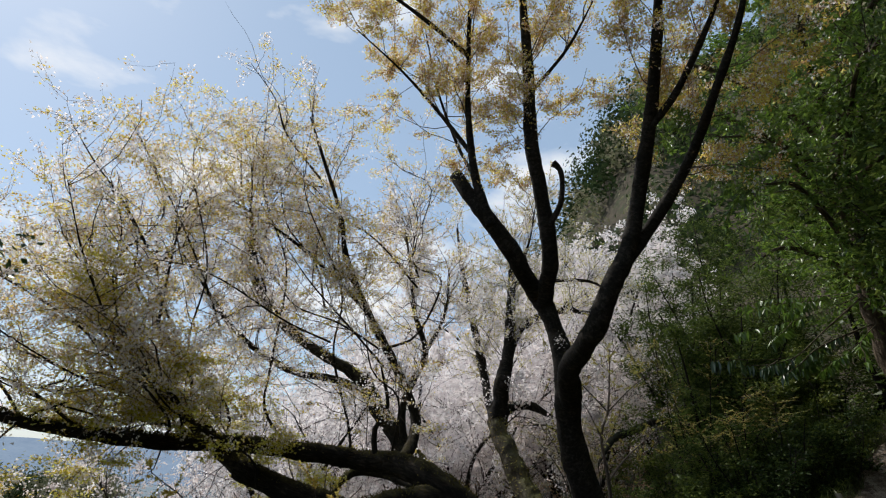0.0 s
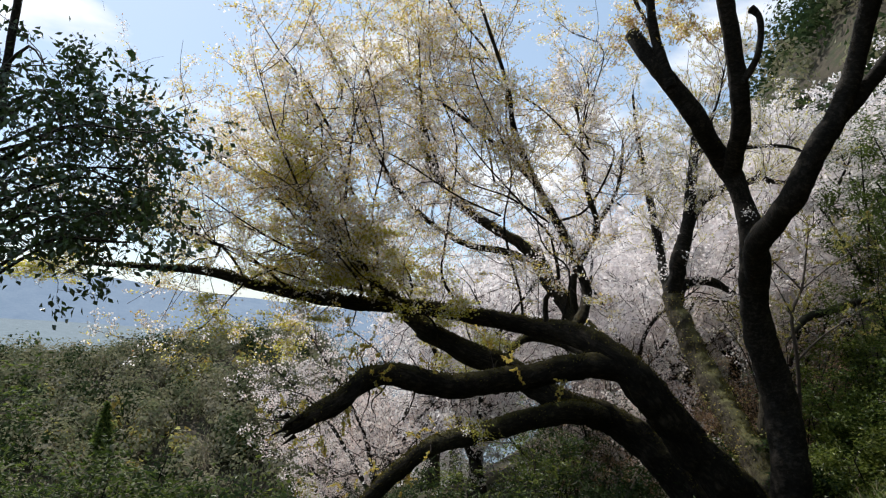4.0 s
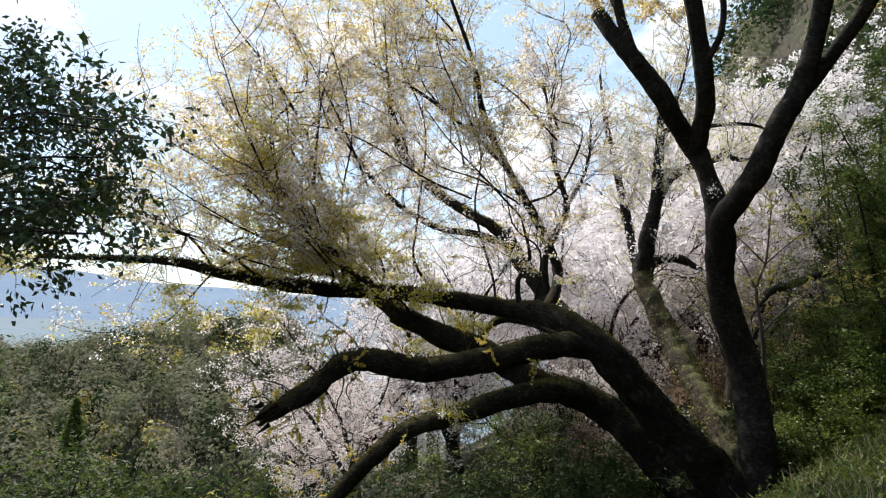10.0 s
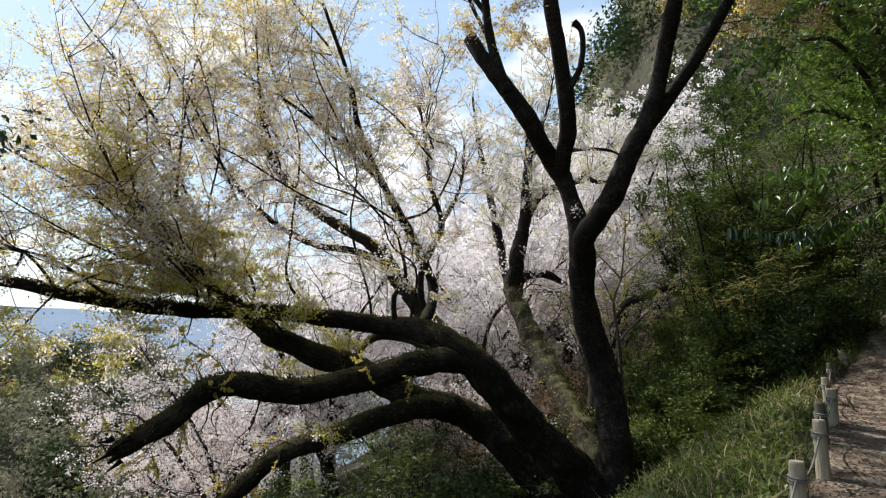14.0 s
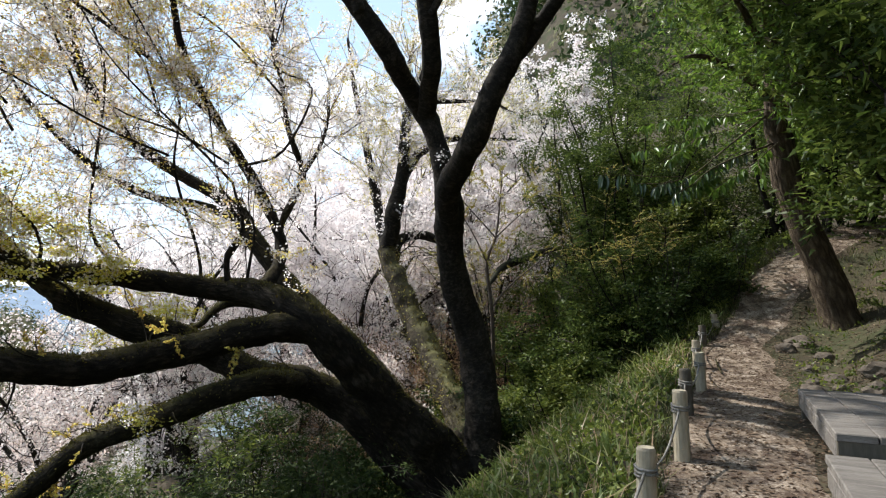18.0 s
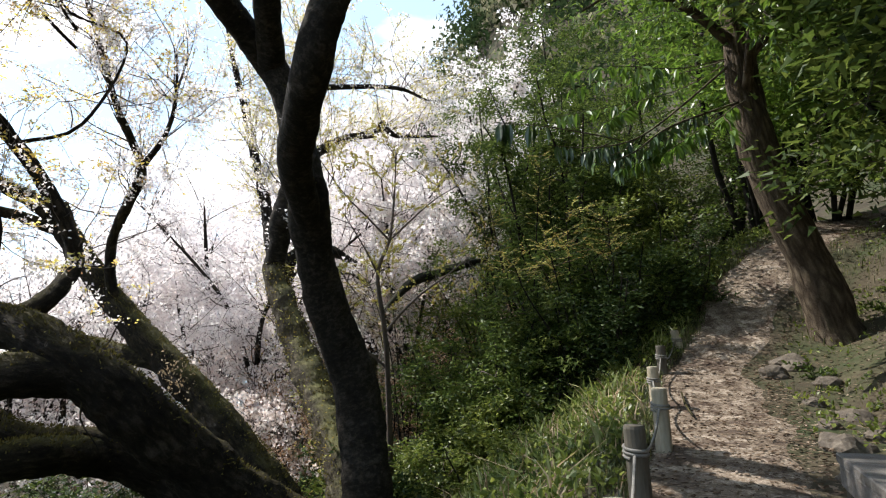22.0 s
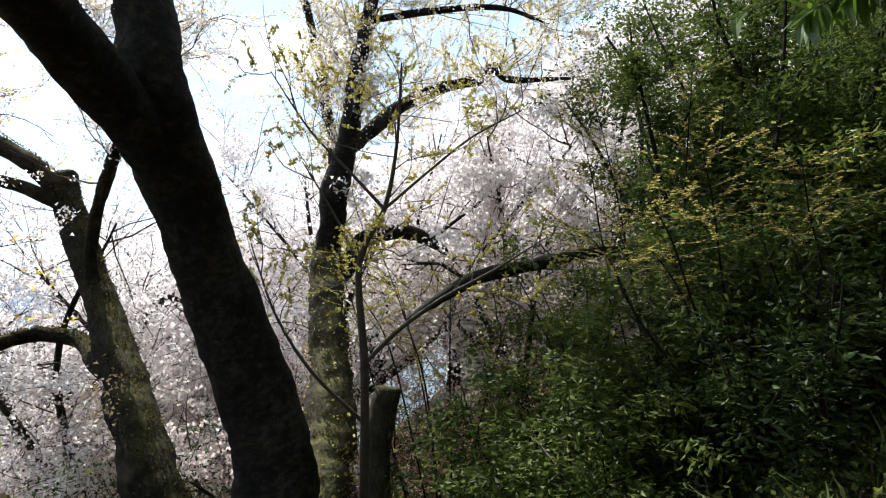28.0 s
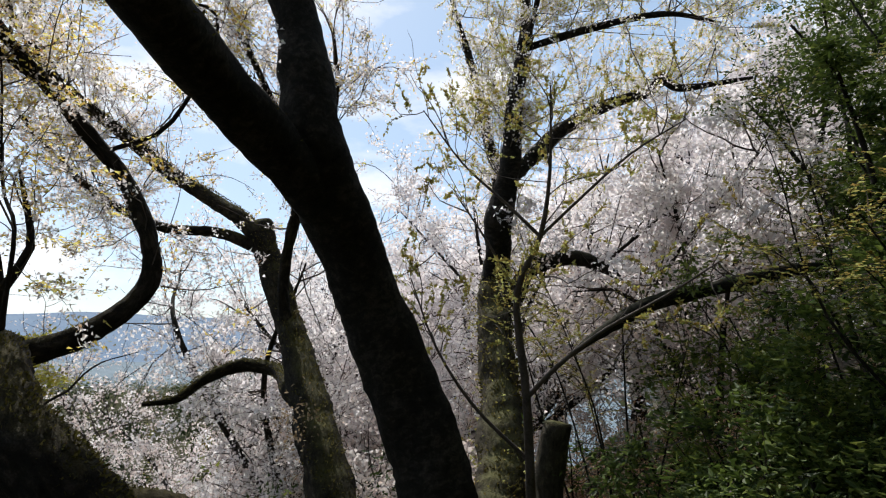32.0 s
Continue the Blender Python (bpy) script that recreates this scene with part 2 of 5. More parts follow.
GRASS = leafy("bank grass", [(0.2, (0.03, 0.04, 0.012)), (0.45, (0.07, 0.09, 0.024)), (0.7, (0.14, 0.15, 0.045)), (0.9, (0.3, 0.26, 0.14))], 0.4, 0.04, 0.5, 2.2)
SASA = leafy("pale bamboo grass", [(0.2, (0.12, 0.17, 0.04)), (0.5, (0.24, 0.29, 0.08)), (0.75, (0.38, 0.4, 0.16)), (0.92, (0.55, 0.5, 0.3))], 0.45, 0.04, 0.4, 2.0)
LITTER = leafy("fallen leaves", [(0.2, (0.06, 0.04, 0.028)), (0.5, (0.14, 0.10, 0.07)), (0.8, (0.26, 0.2, 0.15)), (0.95, (0.45, 0.38, 0.3))], 0.1)
FAR_LEAF = leafy("far mixed woods", [(0.25, (0.11, 0.13, 0.07)), (0.42, (0.2, 0.21, 0.11)), (0.58, (0.3, 0.27, 0.18)), (0.75, (0.38, 0.35, 0.27))], 0.35, patch_scale=0.22, single=0.2)
FAR_GREEN = leafy("far green woods", [(0.2, (0.02, 0.034, 0.015)), (0.5, (0.042, 0.066, 0.026)), (0.8, (0.09, 0.11, 0.045))], 0.35, patch_scale=0.22, single=0.25)
# shade and backlight of hanging leaves painted as a dark, barely translucent green
SHADE_LEAF = leafy("hanging leaves darkened for shade", [(0.2, (0.02, 0.045, 0.01)), (0.8, (0.05, 0.1, 0.02))], 0.12, 0.08, 0.35)
SHOOT = leafy("fresh yellow-green shoots", [(0.2, (0.35, 0.5, 0.04)), (0.8, (0.6, 0.72, 0.1))], 0.55)
PINK_FLOWER = leafy("pink azalea petals", [(0.2, (0.6, 0.1, 0.2)), (0.8, (0.75, 0.25, 0.36))], 0.4)
SOIL = solid("hillside soil", [(0.3, (0.022, 0.017, 0.011)), (0.5, (0.055, 0.044, 0.027)), (0.7, (0.12, 0.095, 0.06))], 1.2, 18, 0.95, 0.8, (1, 1, 1), (0.035, 0.045, 0.016), 0.5, (0.5, 0.66))
DIRT = solid("trodden path dirt", [(0.36, (0.07, 0.05, 0.036)), (0.5, (0.19, 0.145, 0.105)), (0.62, (0.42, 0.35, 0.28))], 5, 55, 0.95, 1.0, (1, 1, 1), (0.08, 0.055, 0.04), 3.5, (0.5, 0.6))
POST = solid("weathered post wood", [(0.3, (0.2, 0.165, 0.115)), (0.5, (0.36, 0.31, 0.225)), (0.7, (0.5, 0.45, 0.35))], 4, 40, 0.85, 0.4, (1, 1, 0.2), (0.14, 0.12, 0.08), 3.0, (0.55, 0.7))
POST_DARK = solid("dark damp post wood", [(0.3, (0.05, 0.045, 0.035)), (0.7, (0.15, 0.13, 0.10))], 4, 40, 0.85, 0.4, (1, 1, 0.2))
ROPE = solid("grey rope", [(0.3, (0.1, 0.095, 0.085)), (0.7, (0.3, 0.28, 0.25))], 30, 200, 0.9, 0.5)
PLANK = solid("bleached bench planks", [(0.3, (0.06, 0.053, 0.047)), (0.5, (0.15, 0.135, 0.12)), (0.7, (0.27, 0.25, 0.225))], 3, 40, 0.85, 0.35, (6, 0.6, 6))
ROCK = solid("bank stones", [(0.3, (0.05, 0.04, 0.033)), (0.5, (0.11, 0.09, 0.07)), (0.7, (0.2, 0.17, 0.135))], 4, 35, 0.9, 0.8)
HILL = solid("distant wooded hill", [(0.3, (0.05, 0.07, 0.03)), (0.5, (0.1, 0.115, 0.05)), (0.7, (0.18, 0.16, 0.09))], 0.05, 0.4, 0.95, 0.0)
# the haze of distance is painted into this hill's blue base colour
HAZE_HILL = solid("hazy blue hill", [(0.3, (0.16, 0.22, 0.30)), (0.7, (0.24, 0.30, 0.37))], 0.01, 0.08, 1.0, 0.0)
# valley floor and pale roofs, with distance haze mixed into the blue-grey
HAZE_TOWN = solid("valley town with haze in its colour", [(0.4, (0.10, 0.14, 0.16)), (0.6, (0.17, 0.21, 0.235)), (0.75, (0.42, 0.44, 0.45))], 0.03, 0.25, 0.9, 0.0)


# ---------------------------------------------------------------- building helpers
rng = np.random.default_rng(7)


def quads(name, verts, faces, mat, parent=None, label="", smooth=False, grain=None):
    """One mesh object from arrays of vertices and four-cornered faces."""
    verts, faces = np.asarray(verts, np.float32), np.asarray(faces, np.int32)
    me = bpy.data.meshes.new(name)
    me.vertices.add(len(verts))
    me.vertices.foreach_set("co", verts.ravel())
    me.loops.add(faces.size)
    me.loops.foreach_set("vertex_index", faces.ravel())
    me.polygons.add(len(faces))
    me.polygons.foreach_set("loop_start", np.arange(0, faces.size, faces.shape[1], dtype=np.int32))
    me.polygons.foreach_set("use_smooth", np.full(len(faces), smooth))
    me.update(calc_edges=True)
    if grain is not None:
        me.uv_layers.new(name="grain").data.foreach_set("uv", np.asarray(grain, np.float32).ravel())
    me.materials.append(mat)
    ob = new(name, me)
    ob.parent = parent
    if label:
        ob["label"] = label
    return ob


def part(name, bm, mat, parent=None, label="", smooth=False):
    me = bpy.data.meshes.new(name)
    bm.to_mesh(me)
    bm.free()
    if smooth:
        me.polygons.foreach_set("use_smooth", np.full(len(me.polygons), True))
    me.materials.append(mat)
    ob = new(name, me)
    ob.parent = parent
    if label:
        ob["label"] = label
    return ob


def empty(name, label, category, group="", kind="", at=(0, 0, 0)):
    ob = new(name)
    ob.location = at
    return tagged(ob, label, category, group, kind)


def unit(v):
    return v / np.maximum(np.linalg.norm(v, axis=-1, keepdims=True), 1e-9)


def smooth_line(pts, radii, step):
    """A rounded line through the given points, with its radius at each place."""
    p, r = np.asarray(pts, float), np.asarray(radii, float)
    ext = np.vstack([2 * p[0] - p[1], p, 2 * p[-1] - p[-2]])
    out, rad = [], []
    for i in range(len(p) - 1):
        a, b, c, d = ext[i:i + 4]
        n = max(2, int(np.linalg.norm(c - b) / step))
        t = np.linspace(0, 1, n, endpoint=False)[:, None]
        out.append(0.5 * (2 * b + (c - a) * t + (2 * a - 5 * b + 4 * c - d) * t**2 + (3 * b - a - 3 * c + d) * t**3))
        rad.append(r[i] + (r[i + 1] - r[i]) * t[:, 0])
    return np.vstack(out + [p[-1:]]), np.concatenate(rad + [r[-1:]])


def tubes(polys, radii, sides):
    """Vertices and faces of many alike tubes: polys (n, k, 3), radii (n, k)."""
    polys, radii = np.asarray(polys, float), np.asarray(radii, float)
    n, k, _ = polys.shape
    tan = unit(np.gradient(polys, axis=1))
    ref = np.eye(3)[np.abs(tan).max(1).argmin(-1)][:, None]
    a = unit(np.cross(tan, ref))
    b = np.cross(tan, a)
    ang = np.arange(sides) * 2 * np.pi / sides
    v = polys[:, :, None] + radii[:, :, None, None] * (a[:, :, None] * np.cos(ang)[:, None] + b[:, :, None] * np.sin(ang)[:, None])
    i, j, s = np.meshgrid(np.arange(n), np.arange(k - 1), np.arange(sides), indexing="ij")
    s2, base = (s + 1) % sides, (i * k + j) * sides
    f = np.stack([base + s, base + s2, base + sides + s2, base + sides + s], -1).reshape(-1, 4)
    return v.reshape(-1, 3), f


def limb(name, pts, radii, mat, parent, label="", sides=14, step=0.09, rough=0.10, cut=False):
    """A bough or trunk with an uneven, knotted surface; a sawn or broken end is closed."""
    line, rad = smooth_line(pts, radii, step)
    v, f = tubes(line[None], rad[None], sides)
    v3 = v.reshape(len(line), sides, 3)
    for i in range(len(line)):
        for j in range(sides):
            q = Vector(v3[i, j])
            k = noise.noise(q * 2.2) * 1.2 + noise.noise(q * 7.0) * 0.6 + noise.noise(q * 19.0) * 0.4
            v3[i, j] += (v3[i, j] - line[i]) * rough * k * 1.6
    run = np.r_[0, np.cumsum(np.linalg.norm(np.diff(line, axis=0), axis=1))]
    girth = math.tau * float(np.mean(rad)) / sides
    row, col = np.repeat(np.arange(len(line) - 1), sides), np.tile(np.arange(sides), len(line) - 1)
    grain = np.stack([np.stack([(col + a) * girth, run[row + b]], -1) for a, b in ((0, 0), (1, 0), (1, 1), (0, 1))], 1)
    if cut:
        v = np.vstack([v, line[:1], line[-1:] + (line[-1] - line[-2]) * 0.3])
        last = len(line) * sides
        caps = []
        for j in range(0, sides, 2):
            e = (len(line) - 1) * sides
            caps.append([e + j, e + (j + 1) % sides, e + (j + 2) % sides, last + 1])
        f = np.vstack([f, caps])
        grain = np.concatenate([grain, rng.uniform(0, 0.2, (len(caps), 4, 2))])
    return quads(name, v, f, mat, parent, label, True, grain)


def shoots(start, way, length, k, wiggle, lift):
    """Branches that wander: start (n, 3), way (n, 3), length (n)."""
    n = len(start)
    pts, d, p = [start], unit(way), start
    for _ in range(k):
        d = unit(d + rng.normal(0, wiggle, (n, 3)) + np.array([0, 0, lift]))
        p = p + d * (length / k)[:, None]
        pts.append(p)
    return np.stack(pts, 1)


def along(polys, count, low=0.15, high=1.0):
    """Random places on lines (n, k, 3): the place, the way there and which line."""
    n, k, _ = polys.shape
    which = rng.integers(0, n, count)
    t = rng.uniform(low, high, count) * (k - 1)
    i = np.minimum(t.astype(int), k - 2)
    a, b = polys[which, i], polys[which, i + 1]
    return a + (b - a) * (t - i)[:, None], unit(b - a), which, t / (k - 1)


def leaf_cards(p, way, length, width, fold=0.2, droop=0.0, spread=0.9, plain=False, level=0.0):
    """Pointed leaves, folded along the midrib: one four-cornered leaf at each place; plain ones have three corners."""
    n = len(p)
    d = unit(way + rng.normal(0, spread, (n, 3)) + np.array([0, 0, -droop]))
    if level:
        d = unit(d * np.array([1, 1, 1 - level]))
    side = unit(np.cross(d, rng.normal(0, 1, (n, 3)) * (1 - level) + np.array([0, 0, 1.6 * level])))
    nor = np.cross(d, side)
    l, w = (length * rng.uniform(0.65, 1.25, n))[:, None], (width * rng.uniform(0.7, 1.2, n))[:, None]
    if plain:
        return np.stack([p - side * w * 0.5, p + side * w * 0.5, p + d * l], 1).reshape(-1, 3), np.arange(3 * n).reshape(-1, 3)
    mid = p + d * l * 0.45 + nor * w * fold
    v = np.stack([p, mid + side * w * 0.5, p + d * l, mid - side * w * 0.5], 1).reshape(-1, 3)
    return v, np.arange(4 * n).reshape(-1, 4)


def foliage(name, p, way, length, width, mat, parent, label="", **kw):
    v, f = leaf_cards(p, way, length, width, **kw)
    return tagged(quads(name, v, f, mat, parent, label), kind="stuff")


def stacked(sets):
    vs, fs, n = [], [], 0
    for v, f in sets:
        vs.append(v)
        fs.append(f + n)
        n += len(v)
    return np.vstack(vs), np.vstack(fs)


def resampled(pts, k=12):
    line, _ = smooth_line(pts, np.ones(len(pts)), 0.1)
    d = np.r_[0, np.cumsum(np.linalg.norm(np.diff(line, axis=0), axis=1))]
    t = np.linspace(0, d[-1], k)
    return np.stack([np.interp(t, d, line[:, i]) for i in range(3)], 1), d[-1]


def crown(tree, limbs, per_metre, len1, len2, n2, low=0.25, lift=0.12, r1=0.014, out=0.9, fine=True):
    """Side branches and twigs over the given boughs. Returns the branches and the twigs, for what grows on them."""
    starts, ways, lens = [], [], []
    for pts in limbs:
        line, total = resampled(pts)
        m = max(3, int(per_metre * total))
        p, d, _, t = along(line[None], m, low)
        starts.append(p)
        ways.append(d * 0.6 + out * unit(rng.normal(0, 1, (m, 3)) + np.array([0, 0, 0.35])))
        lens.append(len1 * rng.uniform(0.45, 1.2, m))
    starts, ways, lens = np.vstack(starts), np.vstack(ways), np.concatenate(lens)
    first = shoots(starts, ways, lens, 6, 0.22, lift)
    r = np.linspace(1, 0.35, 7)[None] * (r1 * rng.uniform(0.7, 1.4, len(first)))[:, None]
    p, d, which, t = along(first, n2 * len(first), 0.25)
    second = shoots(p, d * 0.7 + 0.8 * unit(rng.normal(0, 1, p.shape)), len2 * rng.uniform(0.4, 1.2, len(p)), 4, 0.25, lift * 0.7)
    r2 = np.linspace(1, 0.5, 5)[None] * (r1 * 0.4 * rng.uniform(0.7, 1.3, len(second)))[:, None]
    v, f = stacked([tubes(first, r, 4), tubes(second, r2, 3)]) if fine else tubes(first[:, ::2], r[:, ::2], 3)
    tagged(quads("twigwork", v, f, TWIG, tree), kind="stuff")
    return first, second


def clustered(p, d, n, spread):
    """Many places in small clumps round fewer ones."""
    p, d = np.repeat(p, n, 0), np.repeat(d, n, 0)
    return p + rng.normal(0, spread, p.shape), d


def moss(tree, pts, radii, per_metre, size=0.045, mat=None, arc=1.0, label="tufts of moss on the upper side"):
    """Short tufts on the upper side of a bough."""
    line, rad = smooth_line(pts, radii, 0.05)
    n = int(per_metre * len(line) * 0.05)
    i = rng.integers(0, len(line) - 1, n)
    tan = unit(line[i + 1] - line[i])
    side = unit(np.cross(tan, np.array([0, 0, 1.0])))
    up = np.cross(side, tan)
    a = rng.normal(0, arc * 0.6, n)[:, None]
    out = up * np.cos(a) + side * np.sin(a)
    return foliage("moss", line[i] + out * rad[i][:, None] * 0.97 + tan * rng.uniform(-0.03, 0.03, (n, 1)), out, size, size * 0.45, mat or MOSS, tree, label, spread=0.6)


# ---------------------------------------------------------------- the lie of the land
A0 = np.array([3.12, 5.29])                       # first post
ALONG, ACROSS = np.array([0.493, 0.870]), np.array([0.870, -0.493])


def grid_noise(x, y, scale, seed=0.0):
    return (np.sin(x * scale + 1.3 + seed) * np.cos(y * scale * 1.13 + 0.7 + seed) + 0.6 * np.sin(x * scale * 2.3 + y * scale * 1.7 + seed * 2) + 0.4 * np.cos(x * scale * 4.1 - y * scale * 3.7 + seed)) / 2


def path_height(s):
    return np.interp(s, [-60, -5.3, 0, 1.6, 3.2, 5.7, 7.4, 8.3, 9.6, 11, 12, 16, 24, 60], [-2.0, -0.30, -0.08, 0.10, 0.20, 0.33, 0.66, 1.05, 1.95, 2.62, 2.75, 3.4, 5.0, 8.2])


def bend_right(s):
    return np.interp(s, [7.0, 9.5, 12, 16, 24], [0.0, 0.9, 2.4, 5.5, 13.0])


def land(x, y):
    x, y = np.asarray(x, float), np.asarray(y, float)
    s = (x - A0[0]) * ALONG[0] + (y - A0[1]) * ALONG[1]
    u = (x - A0[0]) * ACROSS[0] + (y - A0[1]) * ACROSS[1] - bend_right(s)
    far = np.hypot(x - 3, y - 5)
    z = path_height(s)
    left = np.maximum(-u - 0.15, 0)
    z = z - np.interp(left, [0, 0.4, 1.5, 3, 3.7, 6, 12, 60, 160, 400], [0, 0.14, 0.80, 2.0, 2.65, 4.0, 6.8, 30, 72, 105])
    right = np.maximum(u - 1.75, 0)
    z = z + np.interp(right, [0, 0.5, 6, 40, 120, 400], [0, 0.28, 3.4, 24, 60, 80])
    wrap = np.clip((x + 30) / 38.0, 0, 1)
    wrap = wrap * wrap * (3 - 2 * wrap)
    z = z + wrap * np.interp(y, [14, 18, 40, 90, 200], [0, 1.0, 13, 30, 45])
    bearing = np.degrees(np.arctan2(-(x - 3), np.maximum(y - 5, 1e-3)))
    spur = np.clip((bearing - 18) / 14, 0, 1) * np.clip((100 - bearing) / 20, 0, 1) * (y > 5)
    steep = np.clip((1 - bearing) / 17, 0, 1) * (y > 5)
    z = z + steep * np.interp(far, [30, 50, 85, 130, 220], [0, 6, 36, 58, 66])
    z = z + spur * 58 * np.exp(-((far - 175) / 62) ** 2)
    bumps = grid_noise(x, y, 0.9) * 0.06 + grid_noise(x, y, 0.21, 2.0) * 0.25 * np.clip(far / 12 - 0.4, 0, 1) + grid_noise(x, y, 0.03, 1.0) * 5 * np.clip(far / 60 - 0.5, 0, 1)
    on_path = np.clip(np.minimum(u + 0.2, 1.8 - u) * 2, 0, 1)
    return z + bumps * (1 - 0.75 * on_path)


def land1(x, y):
    return float(land(x, y))


def su(s, u):
    q = A0 + ALONG * s + ACROSS * (u + float(bend_right(s)))
    return float(q[0]), float(q[1])


axis = np.concatenate([-np.geomspace(3000, 14, 60), np.linspace(-13.6, 18, 170), np.geomspace(18.5, 3000, 60)])
gx, gy = np.meshgrid(axis + 1.0, axis + 6.0, indexing="ij")
gz = land(gx, gy)
distant = np.hypot(gx, gy)
gz = np.where(distant > 420, np.minimum(gz, -120), gz)
na = len(axis)
ii, jj = np.meshgrid(np.arange(na - 1), np.arange(na - 1), indexing="ij")
gf = np.stack([ii * na + jj, (ii + 1) * na + jj, (ii + 1) * na + jj + 1, ii * na + jj + 1], -1).reshape(-1, 4)
ground = quads("ground", np.stack([gx, gy, gz], -1).reshape(-1, 3), gf, SOIL, smooth=True)
tagged(ground, "steep wooded hillside with dark leafy soil", "hillside", kind="structure")

# the trodden path, a thin worn crust over the ground
ps, pu = np.meshgrid(np.linspace(-9, 17, 150), np.linspace(0, 1, 13), indexing="ij")
pw0, pw1 = -0.05 + 0.12 * np.sin(ps * 1.9) * 0.6 + 0.05 * np.sin(ps * 5.3), 1.05 + 0.1 * np.sin(ps * 1.3 + 1) + 0.06 * np.sin(ps * 4.1)
uu = pw0 + (pw1 - pw0) * pu
px = A0[0] + ALONG[0] * ps + ACROSS[0] * (uu + bend_right(ps))
py = A0[1] + ALONG[1] * ps + ACROSS[1] * (uu + bend_right(ps))
pz = land(px, py) + 0.03 * np.minimum(1, np.sin(np.pi * pu) * 3) + 0.006 * np.sin(ps * 17) * np.sin(pu * 23) - 0.012
pf = np.array([[i * 13 + j, (i + 1) * 13 + j, (i + 1) * 13 + j + 1, i * 13 + j + 1] for i in range(149) for j in range(12)])
path = quads("path", np.stack([px, py, pz], -1).reshape(-1, 3), pf, DIRT, smooth=True)
tagged(path, "trodden dirt footpath strewn with dry leaves", "footpath", kind="structure")


# ---------------------------------------------------------------- posts and rope
def post(name, at, top, dark=False, tilt=(0, 0), label=""):
    x, y = at
    z0 = land1(x, y) - 0.12
    ob = empty(name, label, "post", "rope posts beside the path", at=(x, y, z0))
    h, bm = top - z0, bmesh.new()
    r = 0.057
    rings = [(0, r * 1.04), (h * 0.4, r), (h * 0.75, r * 0.97), (h - 0.015, r * 0.96), (h, r * 0.86)]
    sides, loops = 16, []
    for k, (z, rr) in enumerate(rings):
        loops.append([bm.verts.new((rr * math.cos(a * math.tau / sides) * (1 + 0.03 * math.sin(a * 2.1 + k)) + tilt[0] * z, rr * math.sin(a * math.tau / sides) + tilt[1] * z, z)) for a in range(sides)])
    for lo, hi in zip(loops, loops[1:]):
        for a in range(sides):
            bm.faces.new((lo[a], lo[(a + 1) % sides], hi[(a + 1) % sides], hi[a]))
    bm.faces.new(loops[-1])
    part("pole", bm, POST_DARK if dark else POST, ob, smooth=False)
    ang = np.linspace(0, math.tau * 2.6, 50)
    zz = h - 0.10 - 0.022 * ang / math.tau + 0.004 * np.sin(ang)
    coil = np.stack([(r * 1.06) * np.cos(ang) + tilt[0] * zz, (r * 1.06) * np.sin(ang) + tilt[1] * zz, zz], 1)
    v, f = tubes(coil[None], np.full((1, 50), 0.009), 6)
    quads("rope_binding", v, f, ROPE, ob, "grey rope wound round the post", True)
    return np.array([x + tilt[0] * h, y + tilt[1] * h, top - 0.12])


POSTS = [((3.19, 5.34), 0.39, False, (0.0, 0.0)), ((3.88, 6.33), 0.58, False, (-0.02, 0.0)), ((4.50, 7.50), 0.62, True, (-0.03, 0.02)),
         ((5.24, 8.68), 0.69, False, (-0.02, 0.0)), ((6.00, 10.25), 0.75, False, (-0.05, 0.0)), ((6.66, 11.35), 0.93, True, (-0.04, 0.0)), ((7.27, 12.0), 1.11, False, (-0.24, 0.0))]
lead = post("post", su(-2.2, -0.05), 0.33, False, (0, 0), "weathered round wooden post with rope beside the path")
ends = [lead]
for at, top, dark, tilt in POSTS:
    ends.append(post("post", at, top, dark, tilt, "dark damp wooden post with rope beside the path" if dark else "leaning weathered wooden post with rope at the path's bend" if tilt[0] < -0.1 else "weathered round wooden post with rope beside the path"))
for a, b in zip(ends, ends[1:]):
    t = np.linspace(0, 1, 17)[:, None]
    line = a + (b - a) * t - np.array([0, 0, 1]) * 0.13 * 4 * t * (1 - t)
    v, f = tubes(line[None], np.full((1, 17), 0.009), 6)
    tagged(quads("rope", v, f, ROPE, smooth=True), "grey rope sagging between wooden posts", "rope", "ropes between the posts")


